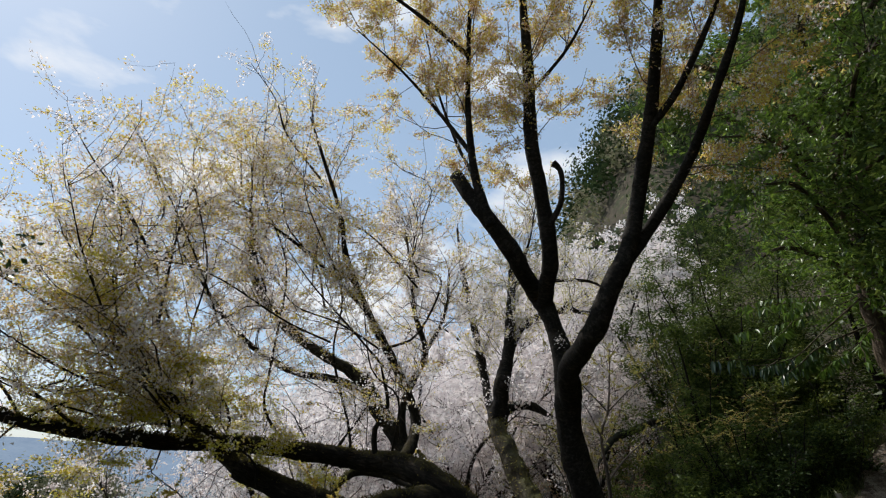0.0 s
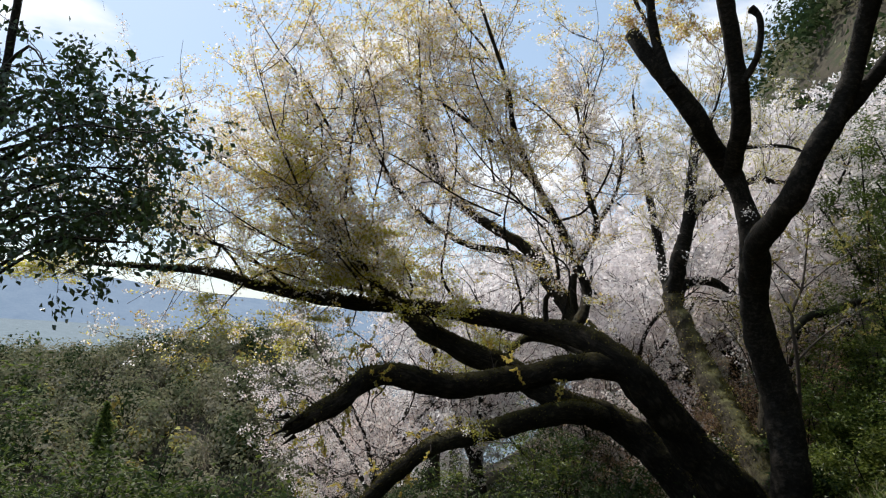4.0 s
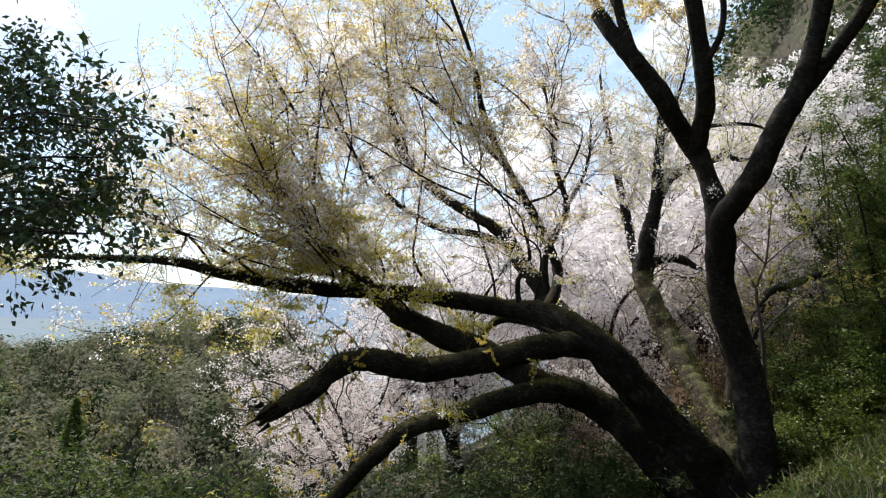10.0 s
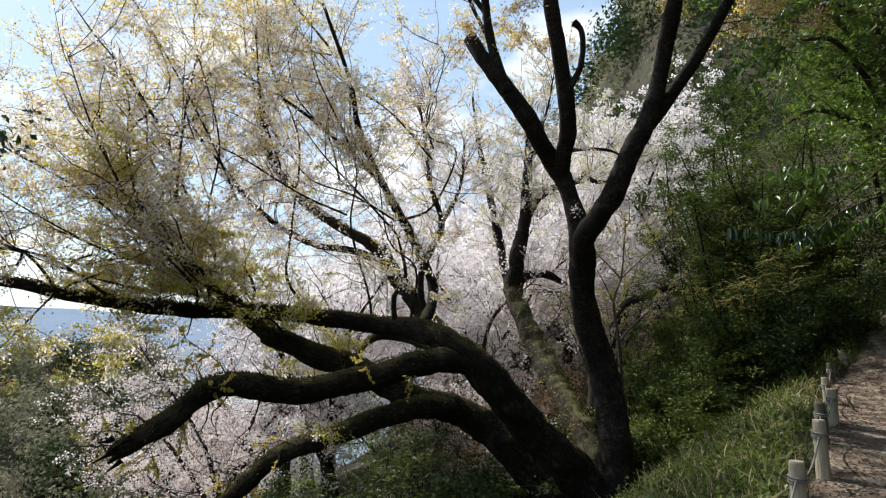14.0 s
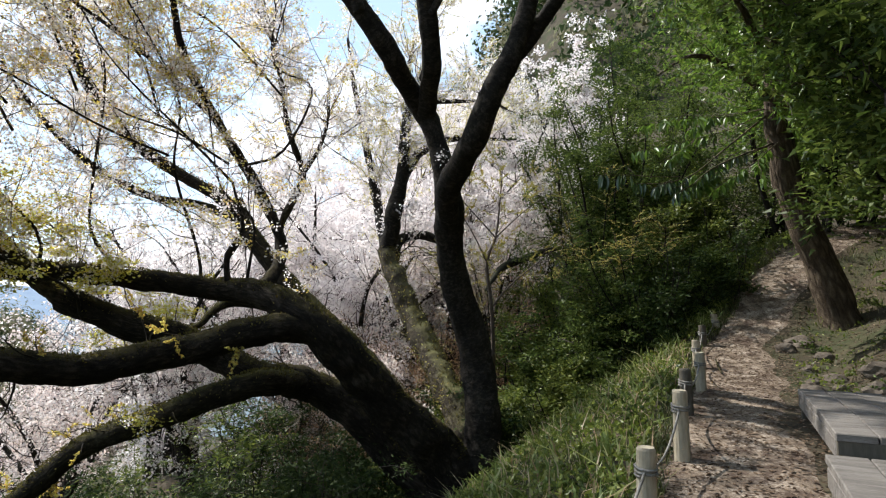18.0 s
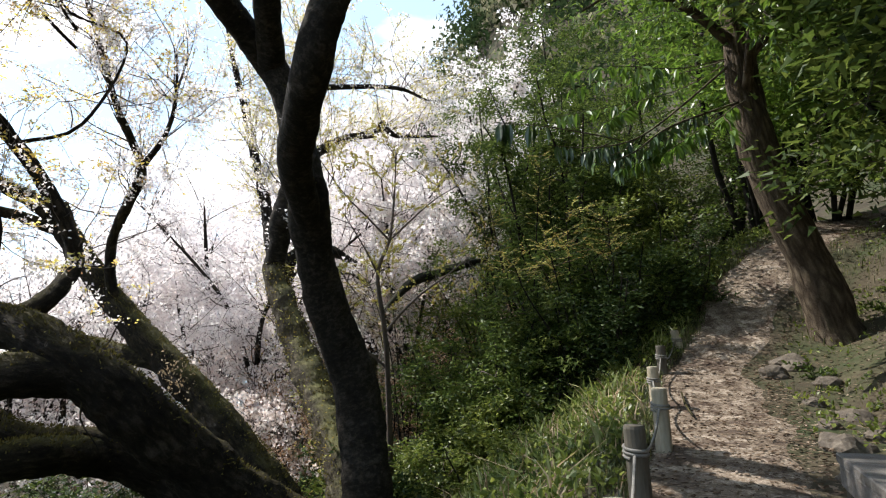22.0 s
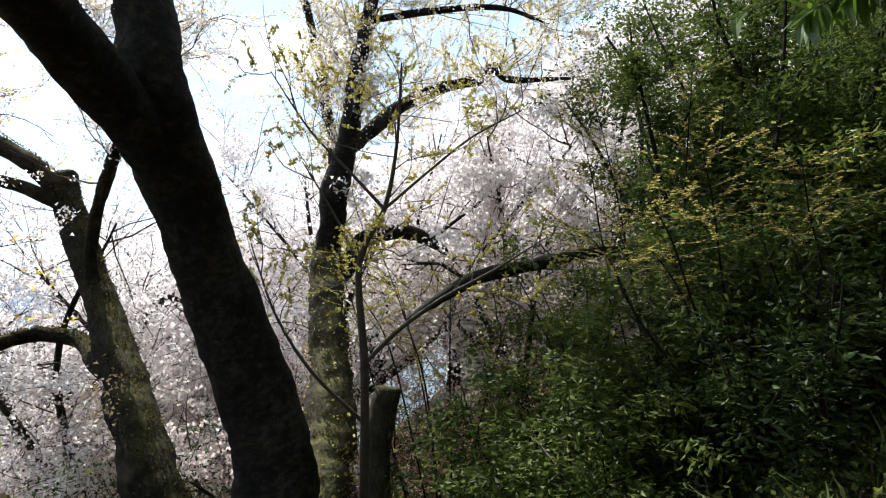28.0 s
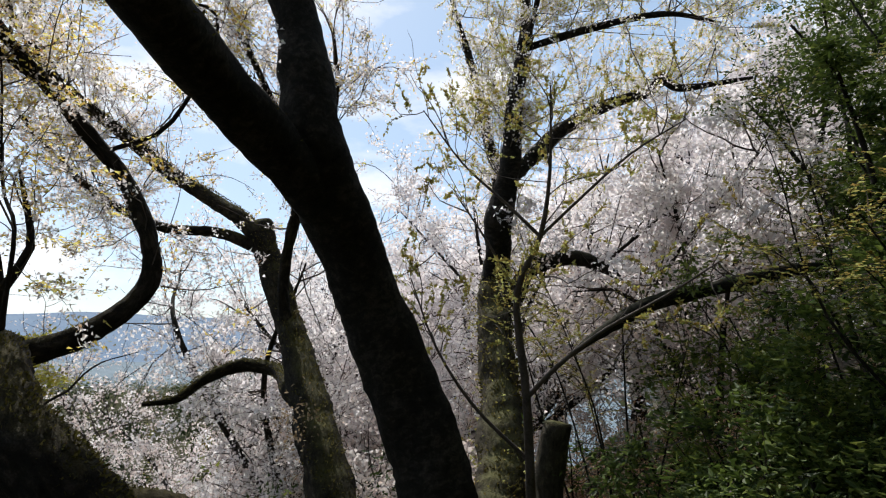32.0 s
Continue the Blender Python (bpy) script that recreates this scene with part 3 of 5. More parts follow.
# ---------------------------------------------------------------- plank benches
def plank_bench(s0, s1, u0, u1, top, drop, label):
    cx, cy = su((s0 + s1) / 2, (u0 + u1) / 2)
    z0 = land1(cx, cy)
    ob = empty("bench", label, "bench", "plank benches beside the path", at=(cx, cy, z0))
    ob.rotation_euler = (0, 0, math.atan2(ALONG[1], ALONG[0]))
    length, width, h = s1 - s0, u1 - u0, top - z0
    def board(name, x0, x1, y0, y1, za, zb, mat=PLANK, dz=0.0):
        bm = bmesh.new()
        bmesh.ops.create_cube(bm, size=1)
        for v in bm.verts:
            v.co = Vector(((x0 + x1) / 2 + v.co.x * (x1 - x0), (y0 + y1) / 2 + v.co.y * (y1 - y0), (za + zb) / 2 + v.co.z * (zb - za) + dz * v.co.x))
        bmesh.ops.bevel(bm, geom=bm.edges[:], offset=0.006, segments=1, affect="EDGES")
        return part(name, bm, mat, ob)
    n = 3
    for k in range(n):
        a, b = -width / 2 + width * k / n, -width / 2 + width * (k + 1) / n
        cutx = length * (0.12 if k % 2 else -0.18)
        board("plank", -length / 2, cutx - 0.004, a + 0.004, b - 0.004, h - 0.05, h, dz=drop * 0.02)
        board("plank", cutx + 0.004, length / 2, a + 0.004, b - 0.004, h - 0.052, h - 0.002, dz=-drop * 0.02)
    for x in (-length / 2 + 0.12, length / 2 - 0.12):
        for y in (-width / 2 + 0.07, width / 2 - 0.07):
            board("leg", x - 0.05, x + 0.05, y - 0.05, y + 0.05, -0.2, h - 0.13, POST_DARK)
        board("rail", x - 0.045, x + 0.045, -width / 2 + 0.02, width / 2 - 0.02, h - 0.13, h - 0.052, POST_DARK)
    board("apron", -length / 2 + 0.005, -length / 2 + 0.04, -width / 2 + 0.01, width / 2 - 0.01, h - 0.20, h - 0.054, POST_DARK)
    board("apron", -length / 2 + 0.05, length / 2 - 0.05, width / 2 - 0.04, width / 2 - 0.006, h - 0.17, h - 0.054, PLANK)
    return ob


plank_bench(0.75, 3.05, 1.05, 1.72, 0.46, 1, "bleached grey plank bench with butted boards")
plank_bench(-1.35, 0.66, 0.98, 1.66, 0.33, -1, "lower bleached grey plank bench with butted boards")


# ---------------------------------------------------------------- the old leaning cherry with many boughs
def cherry_tree(label, at, name="cherry_tree"):
    return empty(name, label, "cherry tree", at=at)


t1 = cherry_tree("old leaning cherry tree with long dark boughs and young bronze leaves", (0, 0, 0))
T1 = {
    "trunk": ([(2.95, 12.0, -2.3), (2.53, 11.75, -1.27), (1.59, 11.17, -0.32), (0.87, 10.62, 0.58), (0.35, 10.5, 1.03), (-0.3, 10.75, 1.32), (-1.03, 11.0, 1.39), (-2.0, 10.9, 1.51), (-2.88, 10.36, 1.58), (-3.58, 9.53, 1.54), (-4.2, 8.74, 1.59), (-4.88, 8.18, 1.69), (-5.36, 7.84, 1.81), (-6.33, 7.35, 1.8), (-7.04, 6.98, 1.77)], [0.46, 0.37, 0.31, 0.28, 0.24, 0.19, 0.165, 0.15, 0.135, 0.115, 0.10, 0.08, 0.06, 0.035, 0.015]),
    "stem": ([(3.0, 12.2, -2.6), (2.5, 12.02, -1.95), (1.76, 12.29, -1.35), (1.03, 12.35, -0.64), (0.31, 12.09, -0.17), (-0.45, 11.5, 0.08), (-1.02, 11.55, 0.36), (-1.55, 11.08, 0.68), (-2.16, 10.7, 0.89), (-2.96, 10.6, 1.23)], [0.45, 0.37, 0.33, 0.3, 0.27, 0.24, 0.22, 0.205, 0.19, 0.17]),
    "stump": ([(-2.75, 10.62, 1.12), (-3.3, 10.65, 1.5), (-3.75, 10.5, 1.93), (-4.1, 10.1, 2.38), (-4.23, 9.35, 2.83), (-4.25, 8.6, 3.05)], [0.17, 0.155, 0.135, 0.12, 0.105, 0.09]),
    "arch": ([(1.03, 12.35, -0.64), (0.31, 12.09, -0.17), (-0.30, 11.25, 0.0), (-0.91, 11.33, -0.19), (-1.93, 11.33, -0.58), (-2.82, 11.37, -0.93), (-3.54, 11.22, -1.56), (-4.14, 11.05, -2.30), (-4.83, 10.83, -3.28)], [0.2, 0.21, 0.2, 0.19, 0.175, 0.165, 0.15, 0.12, 0.06]),
    "broken": ([(1.1, 10.85, 0.35), (0.75, 10.7, 0.68), (0.32, 10.4, 0.84), (-0.32, 10.02, 0.78), (-1.09, 9.54, 0.55), (-1.76, 8.82, 0.43), (-2.35, 8.08, 0.57), (-2.56, 7.63, 0.49), (-2.76, 7.25, 0.20), (-3.07, 6.85, -0.05)], [0.15, 0.19, 0.2, 0.2, 0.19, 0.175, 0.155, 0.15, 0.12, 0.10]),
    "riser": ([(-0.45, 10.85, 1.32), (-0.30, 11.3, 1.5), (-0.22, 11.75, 1.85), (-0.25, 11.94, 2.27), (-0.62, 11.82, 3.08), (-1.06, 11.30, 3.86), (-1.45, 10.6, 4.75), (-1.6, 10.3, 5.6), (-1.95, 10.0, 6.6), (-2.2, 9.8, 7.3)], [0.11, 0.105, 0.10, 0.095, 0.085, 0.07, 0.055, 0.042, 0.028, 0.012]),
    "riser_fork": ([(-1.12, 11.2, 3.98), (-1.75, 10.6, 4.55), (-2.5, 10.2, 5.1), (-3.4, 9.8, 5.6)], [0.045, 0.036, 0.026, 0.012]),
    "twin": ([(-0.75, 10.85, 1.36), (-0.8, 10.9, 1.9), (-0.62, 11.0, 2.3), (-0.78, 10.9, 3.0)], [0.05, 0.045, 0.035, 0.015]),
}
# thin boughs that climb into the crown: where each leaves its bough, and where it ends
CLIMB = [((-2.87, 9.89, 1.59), (-3.68, 8.86, 6.57)), ((-3.32, 9.66, 2.03), (-5.03, 8.60, 5.63)), ((-3.32, 9.66, 2.03), (-4.56, 8.60, 6.29)), ((-2.01, 10.68, 1.58), (-2.85, 9.35, 6.95)), ((-3.30, 8.87, 1.47), (-5.79, 8.60, 4.03)),
         ((-3.89, 8.21, 1.61), (-6.16, 8.41, 2.90)), ((-4.37, 7.54, 1.66), (-5.88, 7.19, 3.28)), ((-1.27, 11.06, 1.46), (-2.11, 9.45, 6.10)), ((-2.08, 10.07, 0.93), (-4.09, 7.47, 3.18)), ((-3.94, 9.17, 2.60), (-5.50, 8.50, 4.78)), ((-2.89, 10.18, 1.70), (-4.09, 9.26, 5.35)),
         ((-0.83, 11.50, 3.35), (-0.51, 10.76, 6.67)), ((-2.63, 9.59, 1.22), (-4.85, 7.84, 4.22)), ((-1.46, 11.16, 4.64), (-2.68, 10.20, 7.80)), ((-3.89, 8.21, 1.61), (-5.22, 7.19, 2.80)), ((-0.29, 11.41, 1.30), (-1.45, 10.67, 4.78))]
BOUGH_POINTS = np.vstack([resampled(T1[k][0], 40)[0][14:] for k in ("trunk", "stem", "stump", "riser")])
for k, (a, b) in enumerate(CLIMB):
    a, b = np.array(a), np.array(b)
    a = BOUGH_POINTS[np.linalg.norm(BOUGH_POINTS - a, axis=1).argmin()]
    side = rng.normal(0, 0.55, 3) * np.array([1, 1, 0.4])
    reach = float(np.linalg.norm(b - a))
    for j in range(2):
        c = a + (b - a) * rng.uniform(0.3, 0.6) + side * 0.7
        e = b + rng.normal(0, 1.0, 3) * np.array([1, 0.7, 0.6]) + np.array([-0.4, 0, -0.3])
        T1["fork%d_%d" % (k, j)] = ([c, c + (e - c) * 0.35 + rng.normal(0, 0.12, 3), c + (e - c) * 0.7 + rng.normal(0, 0.12, 3), e], [0.02, 0.016, 0.011, 0.005])
    T1["climb%d" % k] = ([a, a + (b - a) * 0.12 + side * 0.7 + rng.normal(0, 0.1, 3), a + (b - a) * 0.3 + side + rng.normal(0, 0.2, 3), a + (b - a) * 0.55 + side * 0.6 + rng.normal(0, 0.22, 3), a + (b - a) * 0.8 + rng.normal(0, 0.22, 3), b], list(np.array([0.034, 0.028, 0.022, 0.017, 0.012, 0.005]) * (0.6 + reach * 0.05)))
for key, (pts, radii) in T1.items():
    big = radii[0] > 0.1
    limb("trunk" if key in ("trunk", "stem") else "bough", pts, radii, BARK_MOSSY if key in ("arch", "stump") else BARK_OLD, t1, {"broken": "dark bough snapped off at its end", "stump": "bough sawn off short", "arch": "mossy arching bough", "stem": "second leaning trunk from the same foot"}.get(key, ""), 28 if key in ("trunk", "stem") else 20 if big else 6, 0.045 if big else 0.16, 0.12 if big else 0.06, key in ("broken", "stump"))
for key, n in (("trunk", 330), ("stem", 380), ("arch", 420), ("stump", 260), ("broken", 260)):
    moss(t1, *T1[key], n)
tip, drive = np.array(T1["broken"][0][-1]), unit(np.array(T1["broken"][0][-1]) - np.array(T1["broken"][0][-2]))
for k in range(9):
    q = tip + rng.normal(0, 0.05, 3) - drive * 0.04
    limb("splinter", [q, q + drive * 0.07 + rng.normal(0, 0.012, 3), q + drive * rng.uniform(0.1, 0.24) + rng.normal(0, 0.03, 3)], [0.04, 0.025, 0.003], BARK_OLD, t1, "jagged splinter at the snapped end", 6, 0.03, 0.2)
# bare sprigs that hang from the low boughs
for k in range(26):
    pts = T1[("broken", "arch", "trunk")[k % 3]][0]
    i = int(rng.integers(4, len(pts)))
    q = np.array(pts[i]) + (np.array(pts[i - 1]) - np.array(pts[i])) * rng.uniform(0, 1)
    sprig = shoots(q[None], np.array([[rng.normal(0, 0.8), rng.normal(0, 0.8), rng.choice([-0.9, 0.7])]]), np.array([rng.uniform(0.4, 1.1)]), 7, 0.3, 0.0)[0]
    limb("sprig", list(sprig), list(np.linspace(0.014, 0.003, 8)), BARK_OLD, t1, "", 5, 0.08, 0.05)
fine = [T1[k][0] for k in T1 if k.startswith(("climb", "fork", "riser", "twin", "curl"))]
low = [T1["trunk"][0][6:], T1["stem"][0][6:], T1["stump"][0]]
f1, s1 = crown(t1, fine, 4.0, 1.4, 0.6, 4, 0.12, 0.02, 0.007, 1.3)
f2, s2 = crown(t1, low, 3.4, 1.3, 0.6, 4, 0.25, 0.005, 0.008)
f3, s3 = crown(t1, [T1["arch"][0][4:], T1["broken"][0][2:]], 3, 0.8, 0.35, 4, 0.1, -0.02, 0.009)
p, d, _, _ = along(s1, 5600, 0.2)
p, d = clustered(p, d, 9, np.array([0.075, 0.075, 0.022]))
foliage("young_leaves", p, d, 0.05, 0.03, YOUNG_LEAF, t1, "bronze-yellow young leaves", plain=True, level=0.5)
p, d, _, _ = along(s1, 12000, 0.1)
p, d = clustered(p, d, 6, 0.05)
foliage("blossoms", p, d, 0.038, 0.038, BLOSSOM, t1, "last white blossoms", plain=True)
p, d, _, _ = along(s1, 9000, 0.1)
foliage("flower_stalk_mass", p + rng.normal(0, 0.03, p.shape), d, 0.045, 0.02, CALYX, t1, "reddish stalks of spent flowers", plain=True)
p, d, _, _ = along(s2, 1900, 0.2)
p, d = clustered(p, d, 15, np.array([0.12, 0.12, 0.018]))
foliage("leaf_sprays", p, d, 0.058, 0.036, SPRAY_LEAF, t1, "level sprays of bright yellow-green leaves", level=0.6)
p, d, _, _ = along(s2, 15000, 0.2)
foliage("blossoms", p + rng.normal(0, 0.04, p.shape), d, 0.036, 0.036, BLOSSOM, t1, "last white blossoms")
p, d, _, _ = along(s3, 3500, 0.2)
foliage("young_leaves", p, d, 0.045, 0.026, YOUNG_LEAF, t1, "bronze-yellow young leaves")

# ---------------------------------------------------------------- the forked cherry beside the path
t2 = cherry_tree("tall forked cherry tree with smooth dark trunk and a sawn-off bough", (0, 0, 0))
T2 = {
    "trunk": ([(3.2, 12.0, -2.3), (3.12, 11.85, -1.45), (3.14, 11.86, -0.55), (3.04, 12.06, 0.38), (2.74, 11.9, 1.37), (2.54, 11.58, 2.12), (2.49, 11.2, 2.77), (2.42, 11.12, 3.25), (2.32, 11.14, 3.65), (2.18, 11.12, 4.04), (1.98, 11.05, 4.36), (1.77, 10.72, 4.55)], [0.40, 0.31, 0.29, 0.275, 0.25, 0.23, 0.225, 0.18, 0.165, 0.165, 0.165, 0.15]),
    "stub": ([(2.02, 11.06, 4.3), (1.77, 10.7, 4.55), (1.5, 10.28, 4.86), (1.04, 10.02, 5.43), (0.74, 10.0, 5.83), (0.49, 10.12, 6.27)], [0.16, 0.16, 0.155, 0.145, 0.135, 0.125]),
    "lead": ([(1.12, 9.95, 5.25), (0.95, 9.9, 5.75), (0.82, 9.85, 6.2), (0.70, 9.6, 7.3), (0.70, 9.1, 8.5), (0.75, 8.4, 9.6)], [0.09, 0.085, 0.075, 0.055, 0.04, 0.02]),
    "upright": ([(2.1, 11.1, 4.15), (2.12, 10.75, 4.4), (2.14, 10.2, 4.75), (1.99, 9.78, 5.58), (1.79, 9.47, 6.6), (1.73, 9.09, 7.82), (1.63, 8.74, 8.97), (1.6, 8.3, 10.0)], [0.15, 0.145, 0.14, 0.13, 0.12, 0.095, 0.065, 0.03]),
    "snag": ([(2.10, 9.82, 5.2), (2.28, 9.75, 5.55), (2.33, 9.75, 5.95), (2.29, 9.72, 6.2), (2.18, 9.7, 6.3)], [0.055, 0.05, 0.045, 0.045, 0.065]),
    "right": ([(2.52, 11.3, 2.4), (2.44, 10.85, 2.75), (2.45, 10.4, 2.96), (2.57, 9.83, 3.17), (2.68, 9.38, 3.38), (2.80, 9.17, 3.68), (2.93, 9.10, 4.0), (3.08, 9.04, 4.3)], [0.14, 0.175, 0.175, 0.17, 0.165, 0.155, 0.15, 0.14]),
    "right_outer": ([(3.05, 9.05, 4.25), (3.2, 9.12, 4.4), (3.53, 9.02, 4.86), (3.81, 8.72, 5.3), (3.98, 8.12, 5.72), (3.97, 7.3, 6.0), (4.07, 6.69, 6.49), (4.1, 6.1, 7.0)], [0.10, 0.105, 0.1, 0.09, 0.075, 0.06, 0.045, 0.02]),
    "right_inner": ([(3.05, 9.04, 4.25), (3.21, 8.98, 4.68), (3.34, 8.75, 5.42), (3.38, 8.15, 6.11), (3.32, 7.41, 6.73), (3.26, 6.9, 7.24), (3.1, 6.1, 8.0)], [0.135, 0.125, 0.115, 0.10, 0.085, 0.06, 0.03]),
    "right_third": ([(3.38, 8.15, 6.05), (3.62, 7.75, 6.3), (3.82, 7.2, 6.7), (3.95, 6.6, 7.1)], [0.06, 0.055, 0.045, 0.02]),
    "spray_a": ([(0.8, 9.82, 6.5), (0.2, 9.9, 7.4), (-0.5, 9.4, 8.0), (-1.3, 9.0, 8.6)], [0.045, 0.035, 0.022, 0.01]),
    "spray_b": ([(0.7, 9.25, 8.2), (-0.2, 9.0, 8.9), (-1.2, 8.6, 9.4), (-2.2, 8.3, 9.5)], [0.045, 0.035, 0.022, 0.01]),
    "spray_c": ([(0.86, 9.87, 6.05), (0.5, 10.3, 7.0), (0.1, 9.9, 8.0), (-0.1, 9.5, 8.9)], [0.04, 0.03, 0.02, 0.01]),
    "spray_d": ([(1.76, 9.25, 7.4), (2.4, 9.1, 8.2), (2.8, 8.6, 8.8)], [0.04, 0.028, 0.01]),
}
for key, (pts, radii) in T2.items():
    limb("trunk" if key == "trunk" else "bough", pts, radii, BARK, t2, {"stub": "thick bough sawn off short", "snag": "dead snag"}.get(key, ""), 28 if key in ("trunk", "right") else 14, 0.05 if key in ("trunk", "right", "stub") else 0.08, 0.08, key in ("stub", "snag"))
for k in range(7):
    a = k * 0.9 + 0.3
    e = np.array([math.cos(a), math.sin(a)])
    foot = [(3.13 + e[0] * 0.2, 11.86 + e[1] * 0.2, land1(3.13, 11.86) + 0.55)] + [(3.13 + e[0] * q, 11.86 + e[1] * q, land1(3.13 + e[0] * q, 11.86 + e[1] * q) + lift) for q, lift in ((0.38, 0.08), (0.62, 0.0), (0.95, -0.08))]
    limb("root", foot, [0.13, 0.085, 0.06, 0.03], BARK_OLD, t2, "gnarled root spreading over the ground", 10, 0.07, 0.16)
for key in ("right", "stub"):
    moss(t2, *T2[key], 90, 0.035)
q = np.array([2.35, 10.84, 3.45]) + rng.normal(0, 0.05, (40, 3)) * np.array([1.2, 0.6, 1.4])
foliage("trunk_blossoms", q, rng.normal(0, 1, q.shape), 0.035, 0.03, BLOSSOM, t2, "tuft of white blossoms on the trunk")
f4, s4 = crown(t2, [T2[k][0] for k in ("lead", "upright", "spray_a", "spray_b", "spray_c", "spray_d")] + [T2[k][0][1:] for k in ("right_outer", "right_inner", "right_third")], 4.0, 1.5, 0.6, 6, 0.3, 0.10, 0.009, 1.0)
p, d, _, _ = along(s4, 6500, 0.2)
p, d = clustered(p, d, 8, np.array([0.07, 0.07, 0.025]))
foliage("young_leaves", p, d, 0.05, 0.03, YOUNG_LEAF, t2, "bronze-yellow young leaves", plain=True)
p, d, _, _ = along(s4, 4600, 0.2)
p, d = clustered(p, d, 6, 0.05)
foliage("blossoms", p, d, 0.038, 0.038, BLOSSOM, t2, "last white blossoms", plain=True)
p, d, _, _ = along(s4, 32000, 0.1)
foliage("flower_stalk_mass", p + rng.normal(0, 0.03, p.shape), d, 0.045, 0.02, CALYX, t2, "reddish stalks of spent flowers", plain=True)


# ---------------------------------------------------------------- cherries behind
rng = np.random.default_rng(57)


def far_cherry(at, height, spread, lean, mat, flowers, leaves, label, seed, bark=BARK, size=0.07, boughs=7):
    """A cherry in blossom: a trunk, limbs that fork twice, and flowers on the twigs."""
    r = np.random.default_rng(seed)
    x, y = at
    z = land1(x, y)
    tree = cherry_tree(label, (0, 0, 0))
    base, top = np.array([x, y, z - 0.3]), np.array([x + lean[0] * height * 0.3, y + lean[1] * height * 0.3, z + height * 0.3])
    rad = 0.022 * height + 0.05
    limb("trunk", [base, base * 0.6 + top * 0.4 + r.normal(0, 0.1, 3), top], [rad * 1.3, rad, rad * 0.8], bark, tree, sides=10, step=0.2)
    lines = []
    for k in range(boughs):
        a = k * 2.4 + r.uniform(-0.4, 0.4)
        up = r.uniform(0.35, 0.72)
        tip = top + np.array([math.cos(a) * spread * r.uniform(0.55, 1.0) + lean[0] * spread * 0.5, math.sin(a) * spread * r.uniform(0.55, 1.0) + lean[1] * spread * 0.5, height * up])
        mid = (top + tip) / 2 + r.normal(0, 0.15 * spread, 3) + np.array([0, 0, 0.06 * height])
        lines.append([top - np.array([0, 0, 0.15]), mid, tip])
        limb("bough", lines[-1], [rad * 0.42, rad * 0.24, rad * 0.07], bark, tree, sides=7, step=0.3)
    f, s = crown(tree, lines, 6.0, spread * 0.45, spread * 0.2, 5, 0.1, 0.03, 0.014, 1.1, y < 21)
    p, d, _, _ = along(s, flowers // 11, 0.15)
    p, d = clustered(p, d, 11, np.array([1, 1, 0.65]) * (0.06 + 0.002 * y))
    foliage("blossoms", p, d, size, size * 1.1, mat, tree, plain=True)
    if leaves:
        p, d, _, _ = along(s, leaves, 0.1)
        foliage("young_leaves", p, d, 0.08, 0.045, YOUNG_LEAF, tree)
    return tree


# knobbed, mossy cherry whose top was sawn off
tk = cherry_tree("mossy leaning cherry tree with a sawn-off knobbed top", (0, 0, 0))
TK = {
    "trunk": ([(2.6, 12.6, -1.9), (2.0, 12.8, -0.9), (1.4, 13.06, -0.2), (0.82, 13.4, 0.4), (0.08, 13.93, 1.03), (-0.71, 14.39, 1.78), (-1.34, 14.63, 2.53), (-1.62, 14.7, 2.95), (-1.8, 14.8, 3.35)], [0.3, 0.28, 0.26, 0.24, 0.21, 0.19, 0.185, 0.185, 0.17]),
    "left": ([(-1.7, 14.7, 3.1), (-2.1, 14.62, 3.42), (-2.65, 14.6, 3.73), (-3.43, 14.35, 4.2), (-4.0, 13.6, 4.85), (-4.0, 12.6, 5.3), (-3.8, 11.8, 5.9), (-3.7, 11.0, 6.6)], [0.15, 0.14, 0.13, 0.115, 0.095, 0.075, 0.05, 0.02]),
    "back": ([(-1.6, 14.7, 2.9), (-2.4, 14.5, 3.2), (-3.3, 14.0, 3.3), (-4.3, 13.4, 3.9), (-5.0, 12.8, 4.8), (-5.4, 12.4, 5.6)], [0.10, 0.085, 0.075, 0.06, 0.04, 0.015]),
    "side": ([(-0.62, 14.3, 1.65), (-0.72, 14.25, 2.1), (-0.72, 14.25, 2.74), (-0.45, 14.1, 3.3), (-0.26, 14.0, 3.81), (-0.5, 13.6, 4.6), (-0.58, 12.9, 5.5), (-0.7, 12.4, 6.3)], [0.10, 0.085, 0.08, 0.075, 0.065, 0.05, 0.035, 0.015]),
    "side_fork": ([(-0.26, 14.0, 3.81), (0.02, 14.1, 4.35), (0.2, 14.0, 4.9), (0.25, 13.8, 5.6)], [0.05, 0.04, 0.03, 0.012]),
    "low": ([(0.3, 13.75, 0.8), (-0.35, 14.1, 0.95), (-1.1, 14.6, 1.15), (-1.7, 14.5, 1.2), (-1.96, 14.1, 1.0), (-2.1, 13.8, 0.75), (-2.44, 13.52, 0.66)], [0.13, 0.12, 0.105, 0.095, 0.08, 0.06, 0.03]),
}
for key, n in (("trunk", 320), ("left", 160), ("low", 200)):
    moss(tk, *TK[key], n, 0.04)
for key, (pts, radii) in TK.items():
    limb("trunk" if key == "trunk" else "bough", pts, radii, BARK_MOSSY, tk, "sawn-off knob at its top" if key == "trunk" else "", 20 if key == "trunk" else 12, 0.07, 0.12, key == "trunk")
q = np.array([0.62, 13.42, 0.62]) + rng.normal(0, 1, (200, 3)) * np.array([0.15, 0.1, 0.2]) + np.array([0, -0.2, 0])
